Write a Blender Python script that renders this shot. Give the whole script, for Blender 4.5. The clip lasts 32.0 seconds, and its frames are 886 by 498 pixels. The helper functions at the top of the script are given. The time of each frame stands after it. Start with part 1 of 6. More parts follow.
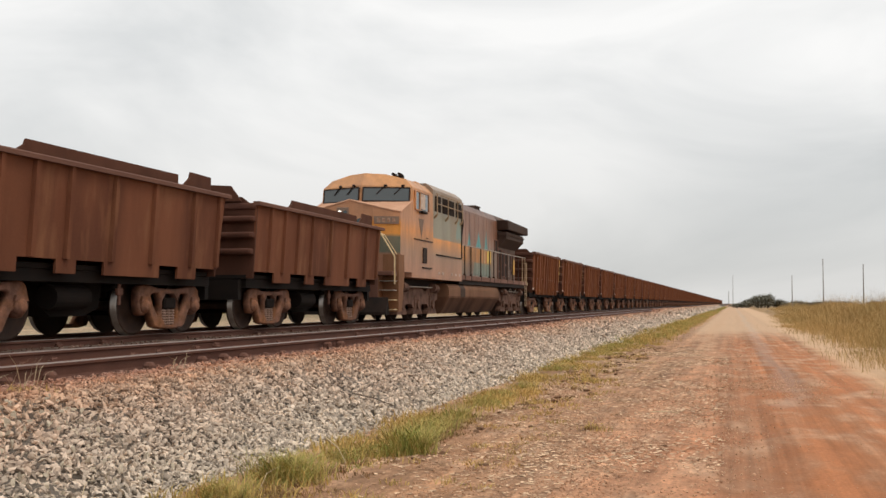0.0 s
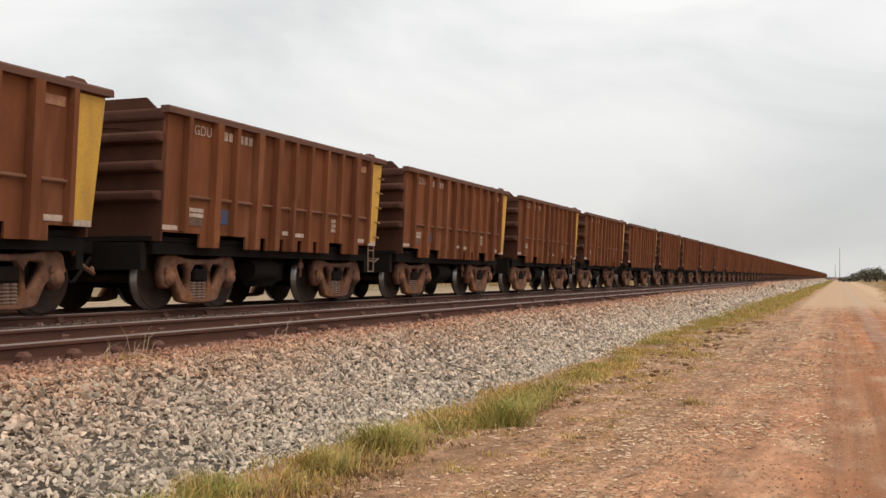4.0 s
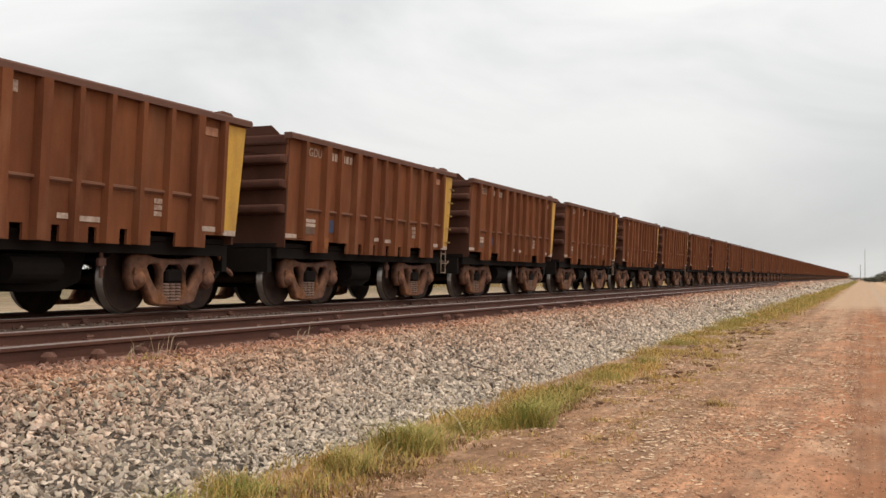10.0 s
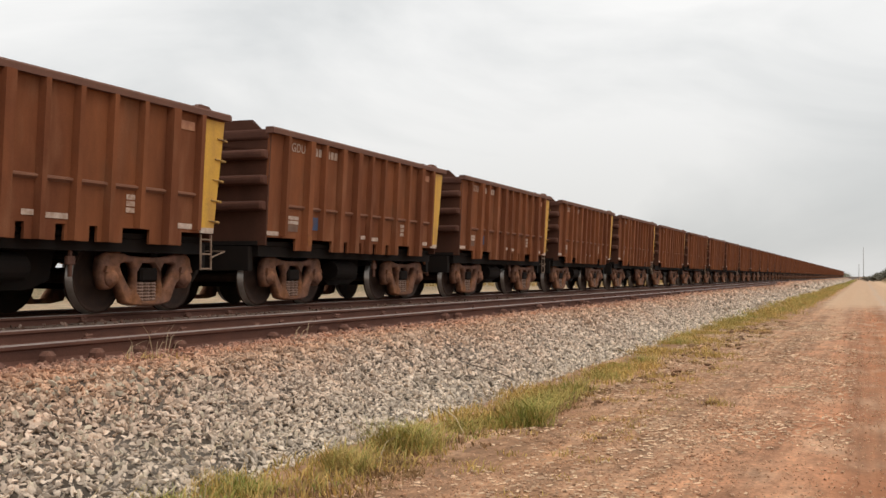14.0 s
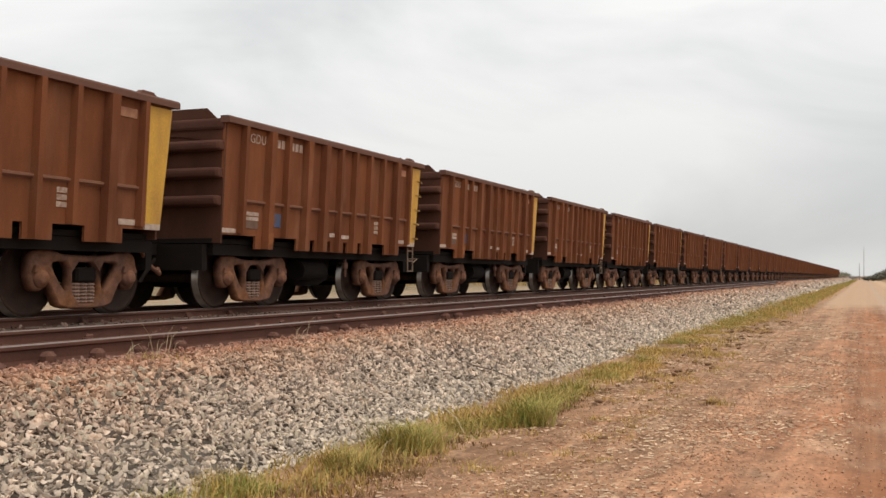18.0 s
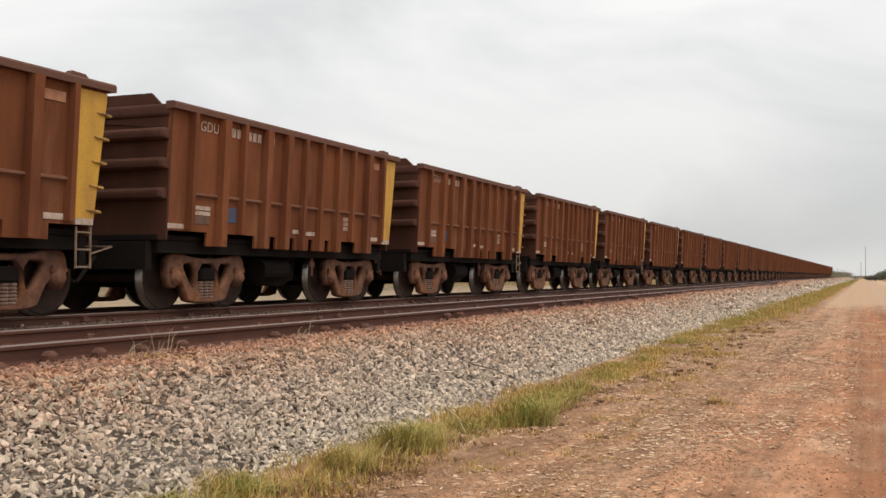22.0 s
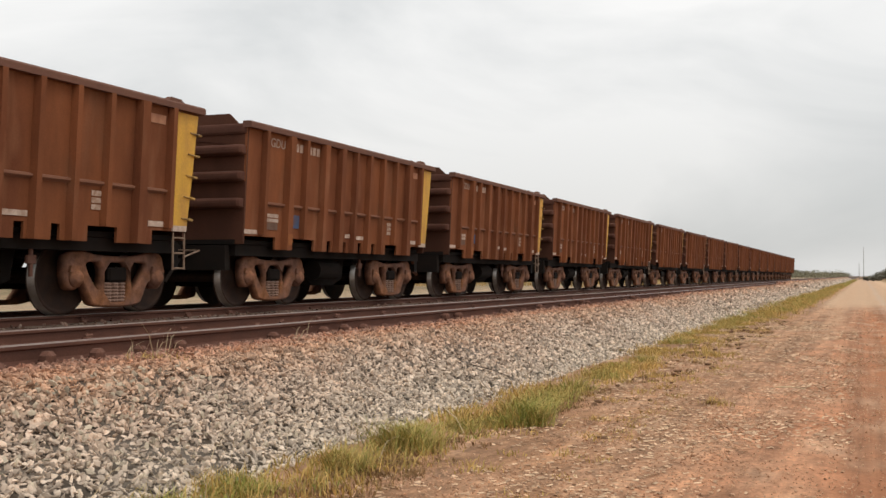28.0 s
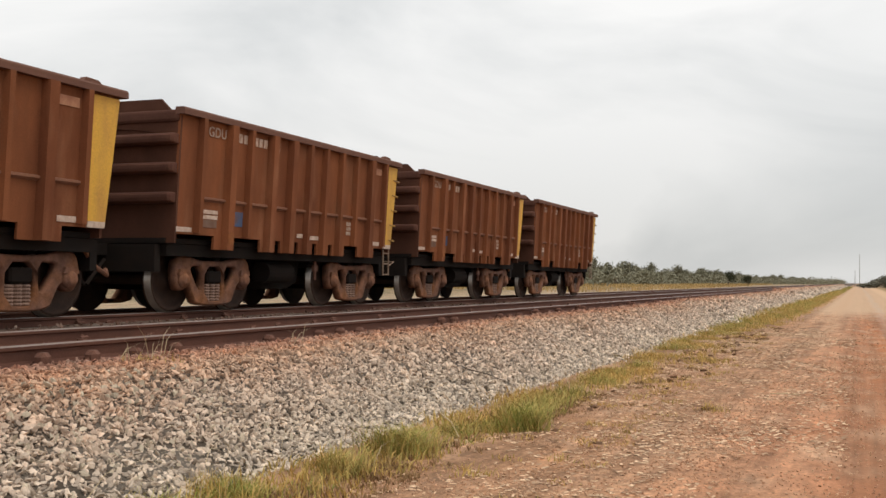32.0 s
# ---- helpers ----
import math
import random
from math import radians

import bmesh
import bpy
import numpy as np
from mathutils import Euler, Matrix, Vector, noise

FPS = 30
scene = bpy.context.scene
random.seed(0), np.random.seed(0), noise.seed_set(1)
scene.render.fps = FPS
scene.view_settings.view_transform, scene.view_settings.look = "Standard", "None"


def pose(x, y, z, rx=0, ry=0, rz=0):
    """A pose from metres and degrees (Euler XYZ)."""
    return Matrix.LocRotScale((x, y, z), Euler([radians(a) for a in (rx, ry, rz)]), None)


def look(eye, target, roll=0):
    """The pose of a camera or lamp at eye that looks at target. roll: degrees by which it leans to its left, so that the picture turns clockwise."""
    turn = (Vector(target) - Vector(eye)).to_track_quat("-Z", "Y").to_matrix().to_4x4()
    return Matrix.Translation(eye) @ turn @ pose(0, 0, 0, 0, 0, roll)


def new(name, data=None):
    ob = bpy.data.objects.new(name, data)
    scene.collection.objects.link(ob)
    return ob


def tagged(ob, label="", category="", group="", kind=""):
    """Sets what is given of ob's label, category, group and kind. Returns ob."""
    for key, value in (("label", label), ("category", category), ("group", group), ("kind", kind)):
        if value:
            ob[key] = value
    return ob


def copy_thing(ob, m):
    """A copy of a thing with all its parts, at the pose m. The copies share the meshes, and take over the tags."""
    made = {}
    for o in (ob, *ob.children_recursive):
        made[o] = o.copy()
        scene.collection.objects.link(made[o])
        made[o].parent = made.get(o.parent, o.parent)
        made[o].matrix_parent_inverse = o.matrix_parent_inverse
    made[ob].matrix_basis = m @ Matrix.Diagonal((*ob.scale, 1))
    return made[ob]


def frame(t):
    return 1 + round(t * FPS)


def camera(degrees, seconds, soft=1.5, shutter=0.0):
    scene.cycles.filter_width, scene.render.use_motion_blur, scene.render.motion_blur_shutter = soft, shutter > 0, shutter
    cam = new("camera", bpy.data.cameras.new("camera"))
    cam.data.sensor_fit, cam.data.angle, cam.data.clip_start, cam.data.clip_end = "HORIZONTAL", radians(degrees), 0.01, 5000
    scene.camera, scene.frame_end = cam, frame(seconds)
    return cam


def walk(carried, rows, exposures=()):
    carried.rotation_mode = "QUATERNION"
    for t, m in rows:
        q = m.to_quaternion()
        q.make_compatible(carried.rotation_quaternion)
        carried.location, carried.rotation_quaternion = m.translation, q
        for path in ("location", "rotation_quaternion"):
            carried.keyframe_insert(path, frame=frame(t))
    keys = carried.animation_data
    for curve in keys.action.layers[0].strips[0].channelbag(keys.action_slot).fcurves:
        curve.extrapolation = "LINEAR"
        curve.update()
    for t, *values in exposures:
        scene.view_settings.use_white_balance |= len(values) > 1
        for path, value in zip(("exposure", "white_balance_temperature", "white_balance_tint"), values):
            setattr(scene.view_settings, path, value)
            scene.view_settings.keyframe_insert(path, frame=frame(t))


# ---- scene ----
from mathutils.geometry import tessellate_polygon

EYE = 1.45
cam = camera(46.4, 32.0, soft=1.5)
# seconds, yaw, pitch, roll of the camera, which stands in one place on the dirt road
TURNS = [
    (0, 15.64, 2.97, -0.13),
    (0.5, 22.42, 3.28, -0.17),
    (1, 21.84, 2.62, -0.34),
    (1.5, 21.91, 2.26, -0.56),
    (2, 21.55, 2.08, -0.52),
    (2.5, 21.26, 1.64, -0.27),
    (4.5, 20.96, 1.40, -0.31),
    (5, 21.50, 1.30, -0.27),
    (5.5, 22.80, 1.19, -0.28),
    (6, 22.91, 1.21, -0.20),
    (6.5, 22.47, 1.31, -0.21),
    (7, 22.34, 1.40, -0.23),
    (7.5, 22.27, 1.43, -0.23),
    (8, 22.25, 1.42, -0.24),
    (8.5, 22.22, 1.45, -0.24),
    (9, 22.21, 1.50, -0.22),
    (9.5, 22.20, 1.46, -0.24),
    (10, 22.19, 1.47, -0.24),
    (10.5, 22.20, 1.46, -0.23),
    (11, 22.20, 1.46, -0.23),
    (11.5, 22.21, 1.44, -0.25),
    (12, 22.12, 1.46, -0.25),
    (12.5, 22.11, 1.41, -0.23),
    (13, 22.09, 1.38, -0.22),
    (13.5, 22.09, 1.39, -0.22),
    (14, 22.12, 1.41, -0.26),
    (14.5, 22.14, 1.40, -0.24),
    (16.5, 22.13, 1.44, -0.19),
    (17, 22.14, 1.37, -0.25),
    (17.5, 22.14, 1.42, -0.24),
    (18, 22.14, 1.41, -0.22),
    (18.5, 22.14, 1.40, -0.24),
    (19, 22.15, 1.34, -0.24),
    (19.5, 22.15, 1.40, -0.26),
    (20, 22.17, 1.40, -0.23),
    (20.5, 22.17, 1.41, -0.23),
    (21, 22.19, 1.42, -0.23),
    (21.5, 22.22, 1.40, -0.23),
    (22, 22.22, 1.38, -0.23),
    (22.5, 22.20, 1.40, -0.22),
    (23, 22.20, 1.40, -0.23),
    (23.5, 22.21, 1.43, -0.21),
    (24, 22.22, 1.38, -0.25),
    (24.5, 22.22, 1.39, -0.23),
    (25, 22.22, 1.37, -0.23),
    (25.5, 22.20, 1.41, -0.23),
    (27.5, 22.12, 1.41, -0.21),
    (28, 22.13, 1.40, -0.24),
    (28.5, 22.12, 1.38, -0.24),
    (29, 22.08, 1.40, -0.28),
    (29.5, 22.03, 1.43, -0.32),
    (30, 21.96, 1.48, -0.29),
    (30.5, 21.89, 1.50, -0.48),
    (31, 21.86, 1.56, -0.43),
    (31.5, 21.86, 1.55, -0.48),
    (32, 21.93, 1.63, -0.65),
]
walk(cam, [(t, pose(0, 0, EYE, 90 + pitch, roll, yaw)) for t, yaw, pitch, roll in TURNS], exposures=[(0, 0.0), (32, 0.0)])

# ---------------------------------------------------------------- light
world = bpy.data.worlds.new("overcast")
scene.world = world
world.use_nodes = True
wn, wl = world.node_tree.nodes, world.node_tree.links
wn.clear()
sky = wn.new("ShaderNodeTexSky")
sky.sky_type = "NISHITA"
sky.sun_disc = False
sky.sun_elevation, sky.sun_rotation = radians(58), radians(110)
scale_sky = wn.new("ShaderNodeVectorMath")
scale_sky.operation = "SCALE"
scale_sky.inputs["Scale"].default_value = 0.1
wl.new(sky.outputs[0], scale_sky.inputs[0])
coord = wn.new("ShaderNodeTexCoord")
stretch = wn.new("ShaderNodeMapping")
stretch.inputs["Scale"].default_value = (1.0, 1.0, 2.3)
wl.new(coord.outputs["Generated"], stretch.inputs[0])
cloud = wn.new("ShaderNodeTexNoise")
cloud.inputs["Scale"].default_value = 2.6
cloud.inputs["Detail"].default_value = 6.0
cloud.inputs["Roughness"].default_value = 0.5
cloud.inputs["Distortion"].default_value = 0.6
wl.new(stretch.outputs[0], cloud.inputs[0])
grey = wn.new("ShaderNodeValToRGB")
grey.color_ramp.elements[0].position, grey.color_ramp.elements[0].color = 0.34, (0.70, 0.71, 0.705, 1)
grey.color_ramp.elements[1].position, grey.color_ramp.elements[1].color = 0.58, (0.96, 0.95, 0.93, 1)
wl.new(cloud.outputs[0], grey.inputs[0])
cover = wn.new("ShaderNodeMix")
cover.data_type = "RGBA"
cover.inputs[0].default_value = 0.93
wl.new(scale_sky.outputs[0], cover.inputs[6])
wl.new(grey.outputs[0], cover.inputs[7])
back = wn.new("ShaderNodeBackground")
back.inputs[1].default_value = 1.0
height = wn.new("ShaderNodeSeparateXYZ")
wl.new(coord.outputs["Generated"], height.inputs[0])
murk = wn.new("ShaderNodeMapRange")
murk.interpolation_type = "SMOOTHSTEP"
murk.inputs["From Min"].default_value, murk.inputs["From Max"].default_value = -0.02, 0.26
murk.inputs["To Min"].default_value, murk.inputs["To Max"].default_value = 0.80, 1.06
wl.new(height.outputs["Z"], murk.inputs[0])
dim = wn.new("ShaderNodeVectorMath")
dim.operation = "SCALE"
wl.new(cover.outputs[2], dim.inputs[0])
wl.new(murk.outputs[0], dim.inputs["Scale"])
wl.new(dim.outputs[0], back.inputs[0])
out = wn.new("ShaderNodeOutputWorld")
wl.new(back.outputs[0], out.inputs[0])

sun = new("sun", bpy.data.lights.new("sun", "SUN"))
sun.data.energy, sun.data.angle, sun.data.color = 1.06, radians(25), (1.0, 0.875, 0.73)
sun.matrix_world = look((20, 4, 40), (-2, 12, 0))


# ---------------------------------------------------------------- materials
def mat(name, base, rough=0.8, metal=0.0, dirt=None, dirt_amount=0.5, scale=3.0, grain=40.0, vary=0.06, bump=0.15, streak=1.0, island=False, coat=None):
    """Base colour with large stains, fine grain, relief and a small change from piece to piece.
    streak: how far the stains are drawn out downwards. coat: a second colour of stains at another size."""
    m = bpy.data.materials.new(name)
    m.use_nodes = True
    n, l = m.node_tree.nodes, m.node_tree.links
    b = n["Principled BSDF"]
    b.inputs["Metallic"].default_value = metal
    b.inputs["Specular IOR Level"].default_value = 0.5 if rough < 0.7 else 0.2
    tc = n.new("ShaderNodeTexCoord")
    mp = n.new("ShaderNodeMapping")
    mp.inputs["Scale"].default_value = (1, 1, 1 / streak)
    l.new(tc.outputs["Object"], mp.inputs[0])
    big = n.new("ShaderNodeTexNoise")
    big.inputs["Scale"].default_value, big.inputs["Detail"].default_value = scale, 5
    fine = n.new("ShaderNodeTexNoise")
    fine.inputs["Scale"].default_value, fine.inputs["Detail"].default_value = grain, 3
    l.new(mp.outputs[0], big.inputs[0])
    l.new(tc.outputs["Object"], fine.inputs[0])
    info = n.new("ShaderNodeObjectInfo") if not island else n.new("ShaderNodeNewGeometry")
    rnd = info.outputs["Random"] if not island else info.outputs["Random Per Island"]
    ramp = n.new("ShaderNodeValToRGB")
    ramp.color_ramp.elements[0].position, ramp.color_ramp.elements[1].position = 0.4, 0.66
    l.new(big.outputs[0], ramp.inputs[0])
    k = n.new("ShaderNodeMath")
    k.operation = "MULTIPLY"
    k.inputs[1].default_value = dirt_amount
    l.new(ramp.outputs[0], k.inputs[0])
    mix = n.new("ShaderNodeMix")
    mix.data_type = "RGBA"
    mix.inputs[6].default_value = (*base, 1)
    mix.inputs[7].default_value = (*(dirt or [c * 0.6 for c in base]), 1)
    l.new(k.outputs[0], mix.inputs[0])
    col = mix.outputs[2]
    if coat:
        spot = n.new("ShaderNodeTexNoise")
        spot.inputs["Scale"].default_value, spot.inputs["Detail"].default_value = scale * 2.7, 6
        l.new(mp.outputs[0], spot.inputs[0])
        sr = n.new("ShaderNodeValToRGB")
        sr.color_ramp.elements[0].position, sr.color_ramp.elements[1].position = 0.54, 0.72
        l.new(spot.outputs[0], sr.inputs[0])
        mix2 = n.new("ShaderNodeMix")
        mix2.data_type = "RGBA"
        mix2.inputs[7].default_value = (*coat, 1)
        l.new(sr.outputs[0], mix2.inputs[0])
        l.new(col, mix2.inputs[6])
        col = mix2.outputs[2]
    # value: grain and piece to piece
    val = n.new("ShaderNodeMath")
    val.operation = "MULTIPLY_ADD"
    val.inputs[1].default_value, val.inputs[2].default_value = 0.5, 0.75 - vary / 2
    l.new(fine.outputs[0], val.inputs[0])
    val2 = n.new("ShaderNodeMath")
    val2.operation = "MULTIPLY_ADD"
    val2.inputs[1].default_value = vary
    l.new(rnd, val2.inputs[0])
    l.new(val.outputs[0], val2.inputs[2])
    hsv = n.new("ShaderNodeHueSaturation")
    l.new(col, hsv.inputs["Color"])
    l.new(val2.outputs[0], hsv.inputs["Value"])
    l.new(hsv.outputs[0], b.inputs["Base Color"])
    rg = n.new("ShaderNodeMath")
    rg.operation = "MULTIPLY_ADD"
    rg.inputs[1].default_value, rg.inputs[2].default_value = 0.25, rough - 0.12
    l.new(big.outputs[0], rg.inputs[0])
    l.new(rg.outputs[0], b.inputs["Roughness"])
    if bump:
        bp = n.new("ShaderNodeBump")
        bp.inputs["Strength"].default_value, bp.inputs["Distance"].default_value = bump, 0.02
        l.new(fine.outputs[0], bp.inputs["Height"])
        l.new(bp.outputs[0], b.inputs["Normal"])
    return m


def bands(name, base, axis, stops, wobble=0.2, **kw):
    """mat() with zones of other colours along one axis of the object's space: stops are (place, colour), the borders wobble."""
    m = mat(name, base, **kw)
    n, l = m.node_tree.nodes, m.node_tree.links
    hsv = next(x for x in n if x.type == "HUE_SAT")
    old = hsv.inputs["Color"].links[0].from_socket
    tc = next(x for x in n if x.type == "TEX_COORD")
    sep = n.new("ShaderNodeSeparateXYZ")
    l.new(tc.outputs["Object"], sep.inputs[0])
    wob = n.new("ShaderNodeTexNoise")
    wob.inputs["Scale"].default_value, wob.inputs["Detail"].default_value = 0.35 if axis == "X" else 1.3, 4
    l.new(tc.outputs["Object"], wob.inputs[0])
    add = n.new("ShaderNodeMath")
    add.operation = "MULTIPLY_ADD"
    add.inputs[1].default_value = wobble
    l.new(wob.outputs[0], add.inputs[0])
    l.new(sep.outputs[axis], add.inputs[2])
    lo, hi = stops[0][0], stops[-1][0]
    mr = n.new("ShaderNodeMapRange")
    mr.inputs["From Min"].default_value, mr.inputs["From Max"].default_value = lo + wobble / 2, hi + wobble / 2
    l.new(add.outputs[0], mr.inputs[0])
    cr = n.new("ShaderNodeValToRGB")
    e = cr.color_ramp.elements
    while len(e) < len(stops):
        e.new(0.5)
    for i, (p, c) in enumerate(stops):
        e[i].position, e[i].color = (p - lo) / (hi - lo), (*c, 1)
    l.new(mr.outputs[0], cr.inputs[0])
    mix = n.new("ShaderNodeMix")
    mix.data_type = "RGBA"
    mix.inputs[0].default_value = kw.get("dirt_amount", 0.5) * 0.6
    l.new(cr.outputs[0], mix.inputs[6])
    l.new(old, mix.inputs[7])
    big = next(x for x in n if x.type == "VALTORGB")
    f = n.new("ShaderNodeMath")
    f.operation = "MULTIPLY"
    f.inputs[1].default_value = kw.get("dirt_amount", 0.5)
    l.new(big.outputs[0], f.inputs[0])
    l.new(f.outputs[0], mix.inputs[0])
    l.new(mix.outputs[2], hsv.inputs["Color"])
    return m


RUST = mat("ore_brown_paint", (0.246, 0.086, 0.0355), 0.85, 0, (0.135, 0.045, 0.022), 0.75, 1.1, 60, 0.10, 0.1, streak=4, coat=(0.24, 0.10, 0.05))
CHORD = mat("dusty_chord", (0.165, 0.08, 0.056), 0.8, 0, (0.13, 0.065, 0.05), 0.6, 2.0, 50, 0.08, 0.1)
LEDGE = mat("dusty_ledge", (0.25, 0.12, 0.075), 0.85, 0, (0.2, 0.09, 0.06), 0.6, 2.0, 50, 0.08, 0.1)
# end ribs: body brown darkened for the shade in the gap between wagons
ENDRIB = mat("shaded_rib_brown", (0.115, 0.05, 0.034), 0.85, 0, (0.07, 0.03, 0.022), 0.6, 2.0, 50, 0.08, 0.1)
SPRING = mat("dusty_spring", (0.30, 0.195, 0.15), 0.75, 0.1, (0.16, 0.09, 0.065), 0.5, 8, 50, 0.15, 0.15)
# end walls: same shade from the neighbouring wagon, put into the colour
SHADED_BROWN = mat("shaded_end_brown", (0.105, 0.042, 0.025), 0.88, 0, (0.065, 0.028, 0.018), 0.7, 1.5, 50, 0.08, 0.12, streak=3)
YELLOW = mat("worn_yellow_paint", (0.72, 0.40, 0.045), 0.6, 0, (0.46, 0.23, 0.06), 0.7, 2.5, 40, 0.15, 0.1, streak=3)
WHITE = mat("dusty_white_paint", (0.62, 0.50, 0.42), 0.8, 0, (0.38, 0.24, 0.17), 0.7, 9, 60, 0.2, 0)
STENCIL = mat("worn_white_stencil", (0.40, 0.27, 0.20), 0.8, 0, (0.24, 0.11, 0.06), 0.8, 14, 60, 0.2, 0)
NUMBER = mat("worn_white_number", (0.55, 0.42, 0.34), 0.8, 0, (0.28, 0.14, 0.08), 0.7, 16, 60, 0.2, 0)
PINK = mat("faded_red_mark", (0.46, 0.235, 0.14), 0.8, 0, (0.3, 0.12, 0.08), 0.6, 6, 60, 0.2, 0)
BLUE = mat("faded_blue_plate", (0.075, 0.105, 0.19), 0.75, 0, (0.14, 0.075, 0.055), 0.8, 4, 60, 0.3, 0)
OLD_RUST = mat("old_brown_paint", (0.195, 0.072, 0.036), 0.85, 0, (0.10, 0.037, 0.021), 0.8, 1.1, 60, 0.10, 0.1, streak=4, coat=(0.22, 0.095, 0.048))
GREYPATCH = mat("grey_primer_patch", (0.19, 0.12, 0.09), 0.8, 0, (0.15, 0.075, 0.05), 0.6, 6, 60, 0.2, 0)
RUSTPATCH = mat("orange_rust_patch", (0.31, 0.115, 0.042), 0.9, 0, (0.21, 0.08, 0.038), 0.9, 10, 60, 0.2, 0.1)
RUNG = mat("chipped_yellow_rung", (0.50, 0.30, 0.08), 0.65, 0.1, (0.12, 0.07, 0.045), 0.9, 7, 50, 0.2, 0.05)
CAST = mat("rusty_cast_steel", (0.20, 0.102, 0.072), 0.75, 0.1, (0.32, 0.13, 0.05), 0.75, 2.2, 50, 0.25, 0.25)
# grime, with the shade beneath the vehicles put into a near-black base
DARK = mat("shaded_grimy_underframe", (0.012, 0.009, 0.0075), 0.9, 0.0, (0.025, 0.015, 0.011), 0.5, 3, 50, 0.2, 0.1)
WHEEL = mat("wheel_steel", (0.042, 0.025, 0.019), 0.75, 0.1, (0.08, 0.043, 0.028), 0.6, 5, 60, 0.1, 0.1)
TREAD = mat("polished_tread", (0.36, 0.33, 0.30), 0.34, 0.85, (0.10, 0.075, 0.06), 0.4, 6, 60, 0.05, 0.02)
ORE = mat("iron_ore_fines", (0.075, 0.032, 0.024), 0.95, 0, (0.12, 0.045, 0.03), 0.6, 4, 25, 0.05, 0.8)
STEEL = mat("grab_iron_steel", (0.42, 0.36, 0.30), 0.6, 0.4, (0.2, 0.12, 0.08), 0.5, 9, 60, 0.1, 0.05)
RAILGREY = mat("worn_grab_iron", (0.30, 0.22, 0.16), 0.7, 0.2, (0.16, 0.09, 0.06), 0.6, 9, 60, 0.1, 0.05)
RAIL = mat("rail_rust", (0.115, 0.052, 0.037), 0.75, 0.15, (0.165, 0.075, 0.052), 0.6, 2.0, 60, 0.05, 0.12)
RAILHEAD = mat("worn_rail_head", (0.34, 0.27, 0.24), 0.42, 0.65, (0.24, 0.15, 0.12), 0.5, 1.0, 60, 0.05, 0.03)
CONCRETE = mat("dusty_sleeper", (0.22, 0.14, 0.11), 0.9, 0, (0.16, 0.08, 0.055), 0.6, 3, 40, 0.1, 0.2)
CLIP = mat("rusty_clip", (0.16, 0.078, 0.055), 0.8, 0.2, (0.07, 0.035, 0.028), 0.6, 9, 50, 0.2, 0.2)


# ---------------------------------------------------------------- building blocks
def part(name, bm, material, parent=None, label="", at=None, smooth=False):
    """Links a bmesh, or ready mesh data, as one mesh object under a thing or a part."""
    if isinstance(bm, bmesh.types.BMesh):
        me = bpy.data.meshes.new(name)
        bmesh.ops.recalc_face_normals(bm, faces=bm.faces)
        bm.to_mesh(me)
        bm.free()
        for q in material if isinstance(material, (list, tuple)) else (material,):
            me.materials.append(q)
        if smooth:
            me.polygons.foreach_set("use_smooth", [True] * len(me.polygons))
    else:
        me = bm
    ob = new(name, me)
    if parent:
        ob.parent = parent
    if at:
        ob.matrix_basis = pose(*at)
    if label:
        tagged(ob, label)
    return ob


def box(bm, x0, x1, y0, y1, z0, z1, index=0, bevel=0.0, shear=None):
    """A box, optionally bevelled; shear maps each corner afterwards."""
    r = bmesh.ops.create_cube(bm, size=1.0)
    vs = r["verts"]
    for v in vs:
        v.co = Vector(((x0 + x1) / 2 + v.co.x * (x1 - x0), (y0 + y1) / 2 + v.co.y * (y1 - y0), (z0 + z1) / 2 + v.co.z * (z1 - z0)))
    if bevel:
        es = list({e for v in vs for e in v.link_edges})
        g = bmesh.ops.bevel(bm, geom=es, offset=bevel, segments=1, affect="EDGES", profile=0.5)
        fs = g["faces"]
        vs = list({v for f in fs for v in f.verts})
    if shear:
        for v in vs:
            v.co = shear(v.co)
    for f in {f for v in vs for f in v.link_faces}:
        f.material_index = index
    return vs


def prism(bm, outline, axis, a, b, index=0, shear=None):
    """A flat outline pushed along an axis from a to b. outline: for x (y, z), for y (x, z), for z (x, y)."""
    def put(p, t):
        c = Vector((t, p[0], p[1])) if axis == "x" else Vector((p[0], t, p[1])) if axis == "y" else Vector((p[0], p[1], t))
        return shear(c) if shear else c
    lo = [bm.verts.new(put(p, a)) for p in outline]
    hi = [bm.verts.new(put(p, b)) for p in outline]
    fs = [bm.faces.new(lo), bm.faces.new(hi[::-1])]
    for i in range(len(lo)):
        j = (i + 1) % len(lo)
        fs.append(bm.faces.new((lo[i], hi[i], hi[j], lo[j])))
    for f in fs:
        f.material_index = index
    return lo + hi


def rod(bm, p, q, r, sides=8, index=0):
    p, q = Vector(p), Vector(q)
    d = q - p
    m = Matrix.Translation((p + q) / 2) @ d.to_track_quat("Z", "Y").to_matrix().to_4x4()
    g = bmesh.ops.create_cone(bm, cap_ends=True, segments=sides, radius1=r, radius2=r, depth=d.length, matrix=m)
    for f in {f for v in g["verts"] for f in v.link_faces}:
        f.material_index = index
    return g["verts"]


